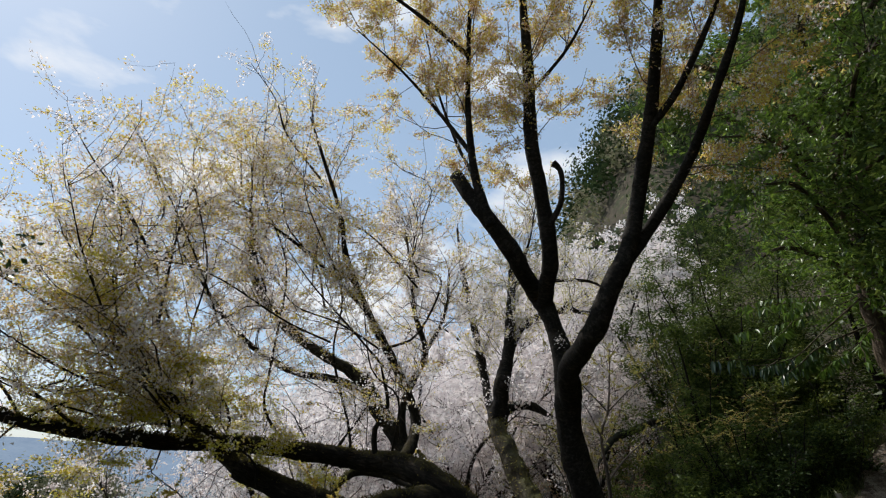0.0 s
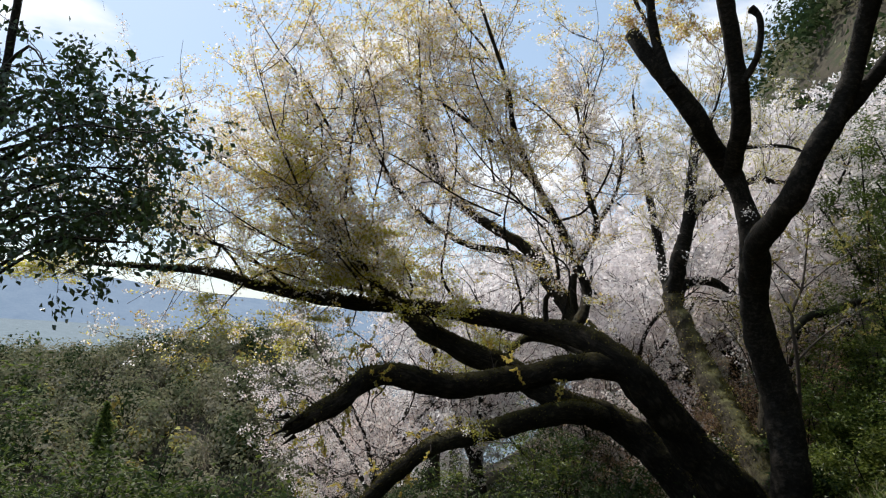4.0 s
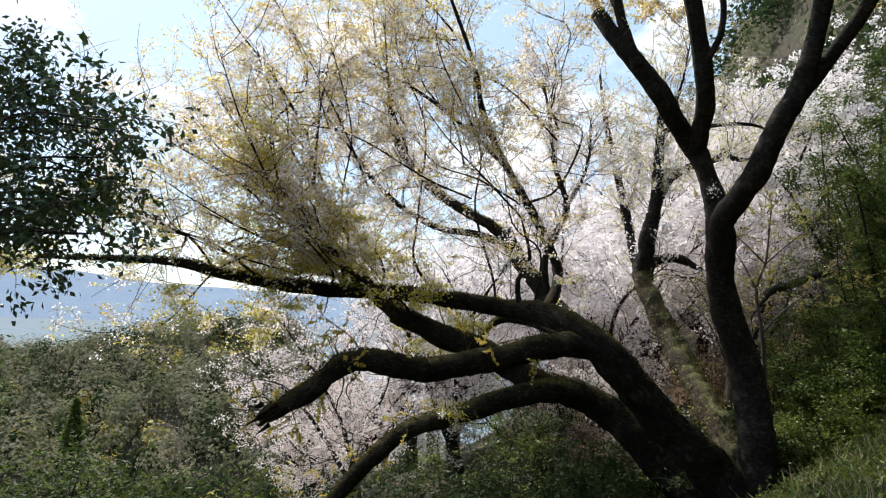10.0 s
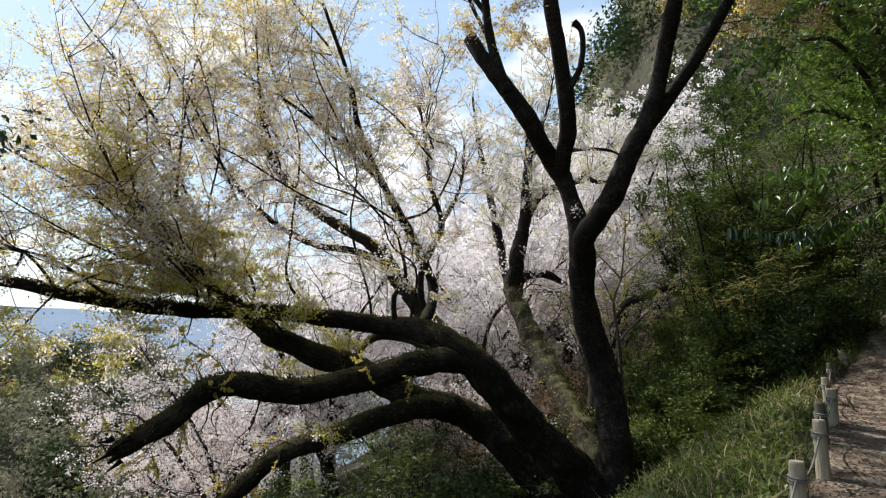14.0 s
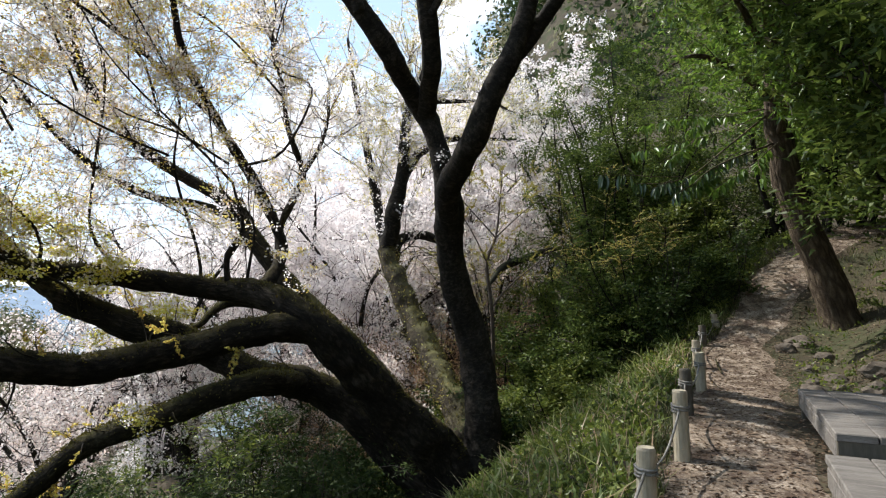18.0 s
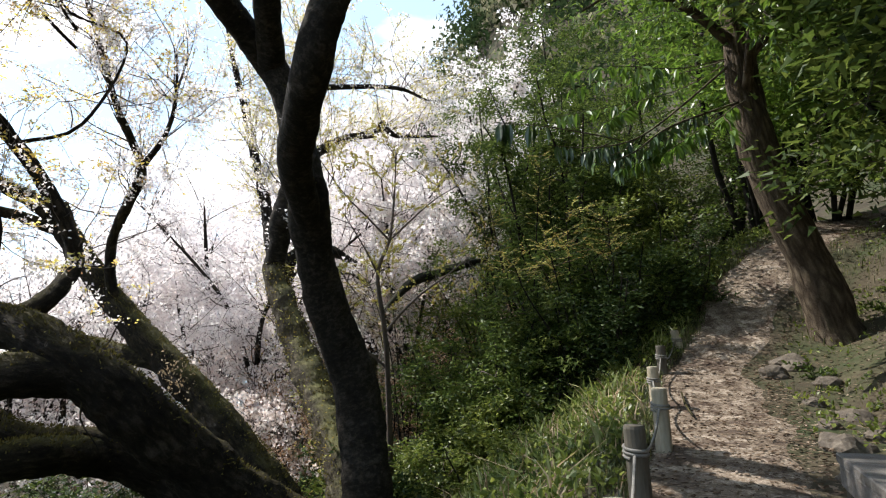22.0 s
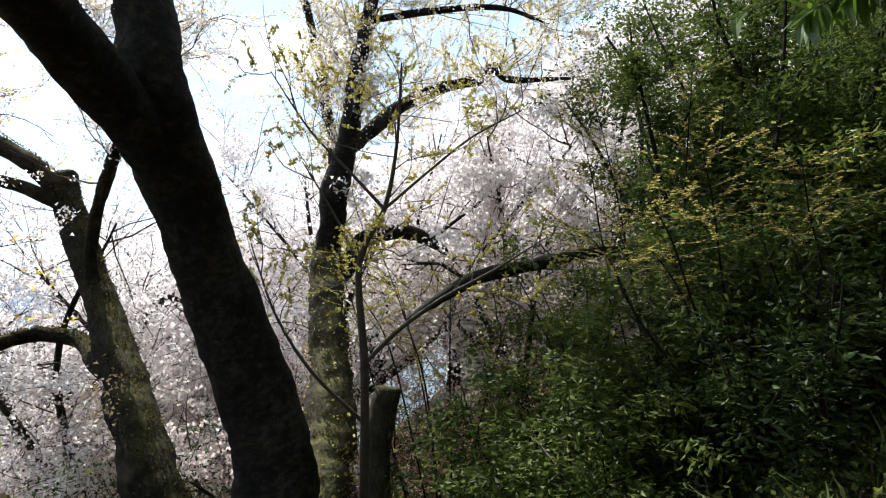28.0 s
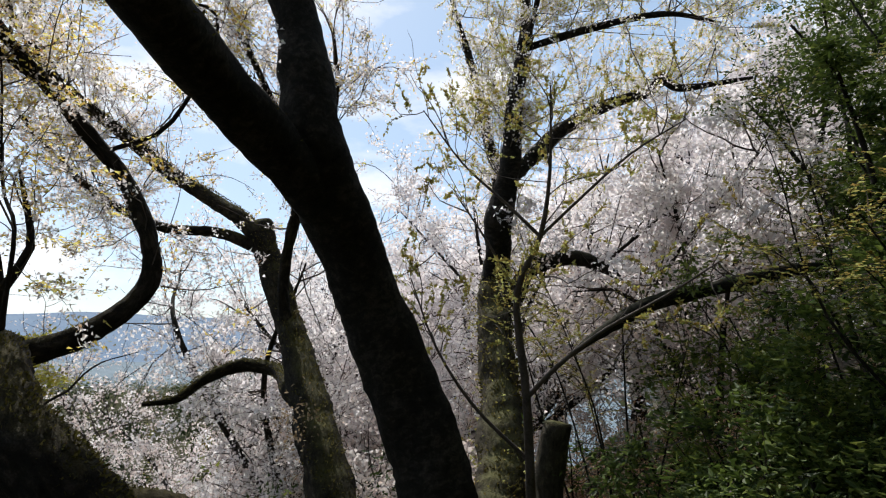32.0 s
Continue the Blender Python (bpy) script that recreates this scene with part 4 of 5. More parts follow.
foliage("climber", q, np.tile([0, -0.4, 0.2], (200, 1)), 0.05, 0.028, DRY, tk, "yellowish climber on the trunk")
f5, s5 = crown(tk, [TK[k][0] for k in ("left", "back", "side", "side_fork")], 11, 1.3, 0.55, 6, 0.25, 0.06, 0.010)
p, d, _, _ = along(s5, 42000, 0.1)
foliage("blossoms", p + rng.normal(0, 0.04, p.shape), d, 0.038, 0.038, BLOSSOM, tk, "white blossoms", plain=True)
p, d, _, _ = along(s5, 5000, 0.1)
foliage("young_leaves", p, d, 0.055, 0.03, YOUNG_LEAF, tk)

# twin-stemmed pale cherry with an elbowed arm and a cut limb
tb = cherry_tree("pale lichened cherry tree with elbowed arm and cut limb", (0, 0, 0))
TB = {
    "trunk": ([(3.1, 12.6, -1.6), (2.85, 13.1, -0.83), (2.52, 14.24, -0.03), (2.07, 15.26, 0.89), (1.6, 16.05, 1.96), (1.42, 16.42, 2.55)], [0.32, 0.28, 0.26, 0.25, 0.235, 0.225]),
    "lead": ([(1.42, 16.42, 2.4), (1.5, 16.28, 2.95), (1.6, 16.18, 3.53), (1.73, 16.2, 4.32), (1.79, 16.21, 5.24), (1.86, 16.4, 6.3), (1.84, 16.5, 7.0), (1.95, 16.4, 7.7)], [0.21, 0.205, 0.19, 0.15, 0.12, 0.10, 0.07, 0.03]),
    "lead_top": ([(1.85, 16.3, 5.9), (2.1, 16.2, 6.6), (2.35, 16.0, 7.4), (2.5, 15.8, 8.3)], [0.05, 0.04, 0.03, 0.012]),
    "arm": ([(1.7, 16.25, 4.1), (1.85, 16.75, 4.5), (2.15, 17.35, 5.15), (2.83, 17.8, 5.65), (3.44, 18.1, 5.88), (3.62, 18.0, 6.07), (3.9, 18.1, 5.85), (4.95, 18.3, 5.9)], [0.13, 0.12, 0.11, 0.10, 0.09, 0.085, 0.065, 0.025]),
    "upper_arm": ([(1.86, 16.4, 6.2), (2.87, 16.39, 6.27), (3.89, 16.61, 6.36), (4.61, 17.0, 6.25)], [0.06, 0.055, 0.042, 0.014]),
    "left_stem": ([(1.42, 16.45, 2.5), (1.29, 16.96, 2.95), (1.05, 17.4, 4.1), (0.82, 17.35, 5.2), (0.6, 17.3, 6.2), (0.42, 17.1, 7.0), (0.3, 16.6, 7.9)], [0.14, 0.135, 0.12, 0.10, 0.08, 0.06, 0.025]),
    "cut_limb": ([(1.45, 16.45, 2.1), (1.57, 16.79, 2.35), (1.69, 17.1, 2.8), (2.1, 17.35, 3.0), (2.48, 17.5, 2.99), (3.0, 17.65, 2.72)], [0.15, 0.15, 0.14, 0.13, 0.12, 0.07]),
    "prop": ([(3.44, 13.7, 1.5), (3.6, 14.0, 1.7), (3.98, 14.67, 2.05), (4.62, 15.4, 2.3), (5.11, 16.0, 2.5), (5.8, 16.8, 2.7)], [0.02, 0.045, 0.08, 0.085, 0.08, 0.05]),
}
for key, (pts, radii) in TB.items():
    if key != "prop":
        limb("trunk" if key == "trunk" else "bough", pts, radii, BARK_PALE if key == "trunk" else BARK, tb, "sawn-off limb" if key == "cut_limb" else "", 18, 0.06, 0.17 if key == "trunk" else 0.12, key == "cut_limb")
moss(tb, *TB["trunk"], 420, 0.05, arc=2.2, label="pale moss and lichen on the trunk")
q, _, _, _ = along(resampled(TB["trunk"][0][1:], 20)[0][None], 1500, 0.05)
foliage("climber", q + rng.normal(0, 1, q.shape) * np.array([0.24, 0.2, 0.15]), rng.normal(0, 1, q.shape), 0.05, 0.03, YELLOW_LEAF, tb, "yellowish climber on the trunk", level=0.4)
log = limb("fallen_log", TB["prop"][0], TB["prop"][1], BARK, None, "", 10, 0.12, 0.15, True)
tagged(log, "dark dead bough slanting through the bushes", "dead bough")
f6, s6 = crown(tb, [TB[k][0] for k in ("lead", "lead_top", "arm", "upper_arm", "left_stem")], 8, 1.5, 0.6, 6, 0.2, 0.08, 0.009)
p, d, _, _ = along(s6, 26000, 0.1)
foliage("young_leaves", p, d, 0.042, 0.024, SPRAY_LEAF, tb, "yellow-green young leaves")
p, d, _, _ = along(s6, 46000, 0.1)
foliage("blossoms", p + rng.normal(0, 0.04, p.shape), d, 0.036, 0.036, BLOSSOM, tb, "white blossoms", plain=True)

WHITE = "cherry tree in full white blossom on the slope"
PINK = "cherry tree in fading pink blossom on the slope"
FAR_CHERRIES = [
    (-3.4, 18.4, 8.2, 4.4, (-0.2, 0), 0), (0.3, 20.0, 6.9, 4.0, (0.1, 0), 0), (3.4, 20.6, 6.2, 3.4, (0, 0), 0), (-6.6, 18.6, 7.5, 4.2, (-0.2, 0), 2), (5.6, 22.5, 8.5, 3.2, (0, 0), 0),
    (-1.5, 24.5, 8.4, 4.6, (0, 0), 0), (3.0, 26.0, 7.2, 4.2, (0, 0), 0), (-6.0, 24.0, 9.1, 4.6, (0, 0), 0), (2.2, 22.5, 6.6, 3.4, (0, 0), 0), (-4.5, 21.0, 8.2, 4.0, (0, 0), 0),
    (-3.5, 30.0, 10.6, 4.8, (0, 0), 0), (2.0, 32.5, 9.6, 5.0, (0, 0), 0), (6.5, 34.0, 11, 4.8, (0, 0), 0), (-9.0, 30, 11.5, 4.8, (0, 0), 0), (-9.6, 22.0, 6.0, 3.8, (-0.2, 0), 2),
    (4.2, 18.4, 4.4, 2.4, (0, 0), 1), (-1.0, 17.2, 4.5, 2.6, (0, 0), 1), (0.4, 16.9, 3.6, 2.4, (0, 0), 1),
    (4, 40, 10, 5, (0, 0), 0), (-5, 39, 13, 5, (0, 0), 0), (-13, 40, 10, 5, (0, 0), 0), (5.4, 28.5, 10.5, 4.6, (0, 0), 0), (7.6, 25.5, 10, 3.8, (0, 0), 0),
]
for k, (x, y, h, w, lean, pink) in enumerate(FAR_CHERRIES):
    near = y < 25
    tagged(far_cherry((x, y), h, w, lean, BLOSSOM_PINK if pink else BLOSSOM, 26000 if pink == 2 else 12000 if pink else 44000 if near else 34000, 0, PINK if pink else WHITE, k + 3, size=0.06 if pink == 1 else 0.062 if near else 0.10), group="blossoming cherries on the slope")

# ---------------------------------------------------------------- sapling and evergreens
sap = empty("sapling", "slender young maple with bare forked stems and yellow leaves", "sapling")
SAP = [([(3.47, 12.75, -0.9), (3.45, 12.72, 0.3), (3.41, 12.70, 1.17), (3.32, 12.70, 1.98), (3.49, 12.77, 2.45), (3.56, 12.8, 3.0), (3.6, 12.7, 3.7)], [0.045, 0.04, 0.034, 0.028, 0.022, 0.015, 0.007]),
       ([(3.41, 12.70, 1.17), (3.62, 12.8, 1.42), (3.95, 13.0, 1.72), (4.35, 13.3, 2.0), (4.8, 13.6, 2.35)], [0.02, 0.02, 0.016, 0.012, 0.005]),
       ([(3.49, 12.77, 2.45), (3.2, 12.7, 2.75), (2.85, 12.6, 3.1), (2.5, 12.5, 3.6)], [0.016, 0.013, 0.009, 0.005]), ([(3.49, 12.77, 2.45), (3.85, 12.85, 2.8), (4.2, 12.9, 3.1), (4.6, 13.0, 3.35)], [0.014, 0.012, 0.009, 0.005]),
       ([(3.32, 12.70, 1.98), (3.1, 12.6, 2.4), (2.85, 12.5, 2.8)], [0.014, 0.01, 0.005]),
       ([(3.44, 12.72, 0.7), (3.0, 12.6, 1.1), (2.7, 12.5, 1.55), (2.5, 12.4, 2.1)], [0.018, 0.014, 0.01, 0.005])]
for k, (pts, radii) in enumerate(SAP):
    limb("stem" if k == 0 else "branch", pts, radii, TWIG, sap, sides=7, step=0.15, rough=0.03)
f7, s7 = crown(sap, [q[0][1:] for q in SAP], 7, 0.7, 0.3, 4, 0.3, 0.05, 0.005)
p, d, _, _ = along(s7, 6500, 0.2)
foliage("leaves", p, d, 0.034, 0.022, YELLOW_LEAF, sap)


def bush(at, height, width, mat, leaves, size, label, stems=9,  name="evergreen_bush", category="bush", low=0.1, group="", bark=BARK, plain=False, n2=7, ratio=0.42, thick=0.7, clump=7):
    """A dense many-stemmed shrub: stems from one stool, side shoots, and leaves on all of them."""
    x, y = at
    z = land1(x, y)
    ob = empty(name, label, category, group)
    a = rng.uniform(0, 2 * np.pi, stems)
    start = np.stack([x + np.cos(a) * 0.12 * width, y + np.sin(a) * 0.12 * width, np.full(stems, z - 0.15)], 1)
    way = np.stack([np.cos(a) * width / height * 0.62, np.sin(a) * width / height * 0.62, np.ones(stems)], 1)
    lines = shoots(start, way, height * rng.uniform(0.7, 1.1, stems), 7, 0.12, 0.1)
    r = np.linspace(1, 0.25, 8)[None] * (0.008 * height + 0.008) * thick * rng.uniform(0.7, 1.3, stems)[:, None]
    for q, rr in zip(lines, r):
        v, f = tubes(q[None], rr[None], 6)
        quads("stem", v, f, bark, ob, smooth=True)
    _, second = crown(ob, list(lines), 4.0, width * 0.42, width * 0.24, n2, low, -0.02, 0.008, 1.7, False)
    p, d, _, _ = along(second, leaves // clump, 0.0)
    p, d = clustered(p, d, clump, np.array([1.2, 1.2, 0.5]) * size)
    foliage("leaves", p, d, size, size * ratio, mat, ob, droop=0.25, plain=plain, level=0.5)
    return ob


DARK_BUSH, LIGHT_BUSH = "dense dark evergreen bush with glossy leaves", "sunlit evergreen bush with small bright leaves"
rng = np.random.default_rng(33)
# thicket on the slope below the far stretch of the path
for x, y, h, w, tone in [(7.2, 13.4, 2.0, 1.7, 0), (4.7, 14.0, 1.7, 1.8, 0), (7.9, 14.3, 2.2, 1.8, 1), (7.6, 16.0, 6.0, 1.9, 0), (6.6, 15.6, 5.0, 1.3, 0), (9.0, 15.8, 2.6, 2.0, 1), (4.5, 12.9, 1.2, 1.5, 1), (8.4, 17.4, 5.2, 2.8, 0),
                         (10.4, 17.4, 3.4, 2.6, 0), (7.4, 17.8, 6.4, 1.9, 0), (9.2, 20, 8, 3.8, 0), (12.4, 20, 9, 4.0, 0), (3.95, 13.7, 1.3, 1.6, 1), (6.7, 12.9, 1.5, 1.4, 2), (5.6, 13.3, 1.6, 1.5, 0), (5.7, 14.8, 2.6, 1.9, 1), (6.5, 14.1, 2.2, 1.7, 0),
                         (5.2, 13.9, 2.0, 1.5, 0), (4.9, 15.3, 1.9, 1.6, 1), (6.3, 13.4, 1.3, 1.2, 2), (5.15, 12.7, 0.9, 1.1, 1), (7.9, 12.9, 1.2, 1.2, 2)]:
    # tone 2 bushes carry their shade in the leaf colour
    bush((x, y), h, w, (EVERGREEN, EVERGREEN_LIGHT, EVERGREEN_SHADED)[tone], int((11500 if h > 4 else 5200 if h > 1.8 else 4200) * w), 0.1 if h > 4 else 0.085, (DARK_BUSH, LIGHT_BUSH, "evergreen bush beside the path with shade put into its deep green")[tone], 7, group="evergreen thicket", thick=1.0)
# bushes below the arching bough and down the slope
for k, (x, y, h, w, light) in enumerate([(0.3, 13.6, 3.2, 2.4, 0), (-1.6, 13.2, 3.5, 2.6, 1), (-3.2, 12.6, 3.2, 2.6, 0), (-0.6, 12.2, 1.5, 2.0, 0), (1.2, 12.4, 1.3, 1.6, 0), (-2.4, 11.0, 1.1, 2.0, 0), (-4.8, 11.2, 2.4, 2.8, 1), (-0.4, 10.0, 0.9, 1.6, 0),
                                         (-4.2, 8.2, 1.9, 2.4, 1), (-5.8, 9.4, 2.4, 2.8, 0), (-3.4, 6.4, 1.5, 2.0, 0), (-5.4, 6.6, 2.2, 2.6, 1), (-7.6, 8.0, 2.6, 3.0, 0), (-7.2, 11.6, 2.8, 3.0, 1), (-2.6, 8.6, 0.8, 1.6, 1), (-9.6, 10, 3, 3.4, 0), (-6.5, 14.5, 2.8, 3, 0), (2.2, 13.4, 1.6, 1.5, 1), (1.6, 13.9, 1.5, 1.4, 0), (3.6, 12.9, 1.3, 1.2, 0), (2.7, 15.2, 1.6, 1.5, 0)]):
    bush((x, y), h, w, EVERGREEN_LIGHT if light else EVERGREEN_SHADED, int(4200 * w), 0.1, LIGHT_BUSH if light else DARK_BUSH, group="bushes down the slope", plain=True)
for x, y, h, w in [(-1.7, 9.7, 1.2, 1.6), (-0.7, 10.3, 1.5, 1.7), (0.3, 10.7, 1.5, 1.6), (-2.6, 9.4, 0.9, 1.6), (-0.6, 9.0, 1.0, 1.5), (0.5, 9.6, 0.8, 1.4), (-1.5, 8.3, 0.8, 1.5), (1.3, 11.2, 1.0, 1.3), (-1.0, 12.3, 2.8, 2.0), (-2.2, 12.2, 2.6, 2.0), (0.2, 12.2, 2.4, 1.8)]:
    bush((x, y), h, w, EVERGREEN_SHADED, int(4200 * w), 0.115, "dense dark bush of narrow glossy leaves under the arching bough", 12, group="bushes down the slope", ratio=0.3)
rng = np.random.default_rng(21)
# the leafy tree over the slope that hangs into the view, dark against the sky by its shaded leaf colour
leafy_tree = empty("broadleaf_tree", "dark broadleaf tree with leaves hanging against the sky", "tree")
bx, by = -5.85, 4.75
bz = land1(bx, by)
limb("trunk", [(bx, by, bz - 0.3), (bx + 0.1, by, bz + 3), (bx - 0.1, by + 0.1, bz + 6), (bx, by, 6.5)], [0.1, 0.085, 0.06, 0.03], BARK, leafy_tree, sides=12, step=0.15)
hanging = []
for k in range(34):
    b0, b1, r0, r1 = ((44, 48.5, 5, 15), (47, 60, 12, 27), (50.5, 64, -5, 12))[k % 3]
    bearing, rise, away = radians(rng.uniform(b0, b1)), radians(rng.uniform(r0, r1)), rng.uniform(5.4, 7.6)
    tip = np.array([0.9 - math.sin(bearing) * away, 0.45 + math.cos(bearing) * away, 1.25 + math.tan(rise) * away])
    root = np.array([bx, by, max(bz + 1.5, tip[2] - rng.uniform(-0.2, 0.7))])
    hanging.append([root, (root + tip) / 2 + np.array([0, 0, 0.25]), tip])
    limb("bough", hanging[-1], [0.024, 0.015, 0.006], BARK, leafy_tree, sides=6, step=0.2)
_, hung = crown(leafy_tree, hanging, 4, 0.75, 0.4, 5, 0.4, -0.02, 0.006, 1.1)
p, d, _, _ = along(hung, 1350, 0.0)
p, d = clustered(p, d, 6, 0.07)
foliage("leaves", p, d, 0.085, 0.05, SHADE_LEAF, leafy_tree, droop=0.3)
for k, (x, y, h, w) in enumerate([(-4.6, 5.0, 4.1, 2.2), (-3.2, 4.2, 3.2, 1.7), (-6.6, 4.6, 5.0, 2.8), (-5.6, 6.2, 4.4, 2.2), (-4.0, 6.2, 3.4, 1.9), (-7.5, 6.8, 5.2, 2.6), (-3.2, 7.4, 2.4, 1.8), (-2.4, 5.2, 2.1, 1.6)]):
    bush((x, y), h, w, EVERGREEN_LIGHT if k in (1, 4, 6) else EVERGREEN, int(4600 * w), 0.105, LIGHT_BUSH if k in (1, 4, 6) else DARK_BUSH, group="bushes down the slope")
# maple with thin level sprays of yellow leaves in front of the thicket, and a small one behind the sapling
def maple(at, tips, label):
    x, y = at
    z = land1(x, y)
    ob = empty("maple", label, "maple", "young maples")
    for tip in tips:
        tip = np.array(tip)
        foot = np.array([x, y, z - 0.1]) + rng.normal(0, 0.06, 3) * np.array([1, 1, 0])
        knee = np.array([x + (tip[0] - x) * 0.5, y + (tip[1] - y) * 0.5, z + (tip[2] - z) * 0.62]) + rng.normal(0, 0.15, 3)
        stem = [foot, knee, (knee + tip) / 2 + np.array([0, 0, 0.12]), tip]
        limb("stem", stem, [0.014, 0.011, 0.007, 0.003], BARK, ob, sides=6, step=0.15, rough=0.03)
        line, _ = resampled(stem[1:], 12)
        p, d, _, t = along(line[None], 20, 0.3)
        way = d * 0.5 + rng.normal(0, 1, (20, 3)) * np.array([1, 1, 0.08])
        sprays = shoots(p, way, rng.uniform(0.25, 0.6, 20), 4, 0.12, 0.0)
        v, f = tubes(sprays, np.linspace(0.004, 0.002, 5)[None] * np.ones((20, 1)), 3)
        tagged(quads("twigwork", v, f, TWIG, ob), kind="stuff")
        q, d, _, _ = along(sprays, 620, 0.15)
        v, f = leaf_cards(q, d, 0.04, 0.03, spread=0.8)
        v[:, 2] = np.repeat(q[:, 2], 4) + (v[:, 2] - np.repeat(q[:, 2], 4)) * 0.3
        tagged(quads("leaves", v, f, YELLOW_LEAF, ob), kind="stuff")
    return ob


maple((6.5, 13.5), [(5.5, 12.2, 2.45), (5.9, 12.3, 2.75), (5.1, 12.9, 2.3), (6.5, 12.3, 2.7), (5.6, 12.8, 2.15), (6.9, 12.7, 2.5)], "young maple with level sprays of yellow-orange leaves")
maple((6.0, 15.2), [(5.1, 14.3, 3.6), (5.4, 14.6, 2.9), (5.2, 15.0, 4.4), (6.2, 14.2, 4.2)], "young maple with level sprays of yellow-green leaves")
maple((3.9, 14.6), [(3.2, 14.2, 1.9), (4.4, 14.2, 1.7), (3.6, 15.0, 2.1), (2.5, 14.2, 2.15), (3.1, 13.8, 2.3), (2.0, 15.2, 2.4)], "low maple with sprays of yellow-green leaves")
for x, y, h, w in [(5.2, 17.4, 3.0, 1.9), (0.8, 15.6, 2.8, 1.9), (2.6, 16.9, 2.6, 1.7), (-0.4, 16.4, 3.4, 2.0), (3.7, 16.6, 2.6, 1.9), (1.8, 17.8, 3.2, 2.0), (1.6, 14.6, 1.8, 1.5), (3.1, 15.4, 1.7, 1.5)]:
    bush((x, y), h, w, RUST, 6500, 0.06, "rust-brown dead fern and twigs on the slope", 9, "dead_shrub", "shrub", 0.1, "dead shrubs", ratio=0.35)
# cut stump wrapped in pale moss
sx, sy = 3.17, 14.0
sz = land1(sx, sy)
stump_pts = [(sx - 0.22, sy, sz - 0.3), (sx - 0.12, sy, sz + 0.4), (sx - 0.02, sy, 0.3), (sx + 0.05, sy, 0.86)]
stump = limb("tree_stump", stump_pts, [0.21, 0.17, 0.15, 0.13], BARK_PALE, None, "", 16, 0.06, 0.12, True)
tagged(stump, "upright cut stump wrapped in pale moss", "stump")

rng = np.random.default_rng(45)
# ---------------------------------------------------------------- the oak beside the path
ox, oy = 9.0, 11.36
oz = land1(ox, oy)
oak = empty("oak_tree", "leaning brown evergreen oak overhanging the path", "oak tree")
OAK_RISE = np.array([(0.15, 0.05, -0.35), (0.0, 0.0, 0.1), (-0.24, -0.07, 0.8), (-0.48, -0.11, 1.25), (-0.83, -0.19, 1.95), (-1.08, -0.29, 2.85), (-1.19, -0.38, 3.55), (-1.3, -0.42, 5.5), (-1.3, -0.4, 7.5), (-1.2, -0.4, 9.5)]) + np.array([ox, oy, oz])
OAK = [(list(OAK_RISE), [0.42, 0.31, 0.26, 0.24, 0.22, 0.2, 0.18, 0.14, 0.09, 0.04])]
for a, z0, reach, rise in [(240, 3.0, 2.6, 0.2), (190, 3.6, 2.2, 0.5), (270, 3.4, 3.4, 0.3), (215, 4.8, 3.8, 0.8), (245, 5.6, 4.2, 1.2), (300, 4.2, 3.2, 0.5), (195, 6.4, 3.6, 1.4), (230, 7.4, 3.6, 1.6), (300, 5.4, 3.6, 1.0), (285, 7.6, 3.6, 1.5),
                           (255, 8.6, 3.2, 1.6), (210, 9.0, 3.0, 1.6), (265, 6.4, 4.0, 1.0), (225, 4.0, 4.2, 0.4), (245, 5.2, 4.6, 0.6), (205, 5.6, 4.2, 0.6), (235, 6.6, 4.6, 0.8), (330, 5.0, 2.6, 0.8)]:
    c, q = radians(a), np.array([np.interp(oz + z0, OAK_RISE[:, 2], OAK_RISE[:, k]) for k in range(3)])
    e = np.array([math.cos(c), math.sin(c), 0.0])
    OAK.append(([q, q + e * reach * 0.35 + np.array([0, 0, 0.25 + rise * 0.4]), q + e * reach * 0.7 + np.array([0, 0, 0.2 + rise * 0.8]), q + e * reach + np.array([0, 0, rise - 0.3])], [0.08, 0.055, 0.035, 0.012]))
for k, (pts, radii) in enumerate(OAK):
    limb("trunk" if k == 0 else "bough", pts, radii, BARK_BROWN, oak, sides=14 if k == 0 else 8, step=0.12)
f8, s8 = crown(oak, [q[0] for q in OAK[1:]], 5, 1.1, 0.5, 6, 0.15, 0.02, 0.008)
p, d, _, _ = along(s8, 32000, 0.1)
foliage("leaves", p, d, 0.11, 0.04, OAK_LEAF, oak, droop=0.5)
# woods up the bank; those behind the viewpoint are unseen, added to block sky
for k, (x, y, h, w) in enumerate([(9.0, 9.2, 6, 3.2), (8.6, 6.6, 5, 3.0), (12.2, 12.0, 8, 3.4), (11.5, 8.0, 8, 4.0), (7.6, 4.6, 4, 2.6), (12.5, 15.5, 8, 4.0), (10.2, 4.2, 7, 4.0), (7.4, 1.2, 8, 4.0), (14, 11, 10, 4.5), (12.5, 1, 11, 5), (9.8, 7.4, 10, 4.5), (9.4, 2.6, 11, 5), (5.6, -2.6, 9, 4.5), (8.6, -4.6, 12, 5.5), (2.2, -8.0, 10, 5), (13, 6, 12, 5.5), (5.6, -8.5, 12, 5.5), (11.4, 10.2, 10, 4.5), (13.5, 18.5, 12, 4.5), (11.0, 15.0, 11, 4.2), (15.5, 15.0, 13, 5.0)]):
    bush((x, y), h, w, OAK_LEAF if k in (2, 5, 17, 19) else EVERGREEN, int((5000 if y > 3.5 else 1200) * w), 0.14 if y > 3.5 else 0.24, "evergreen tree of the bank woods, added to block sky where unseen", 6, "evergreen_tree", "tree", 0.15, "woods above the path", plain=True)

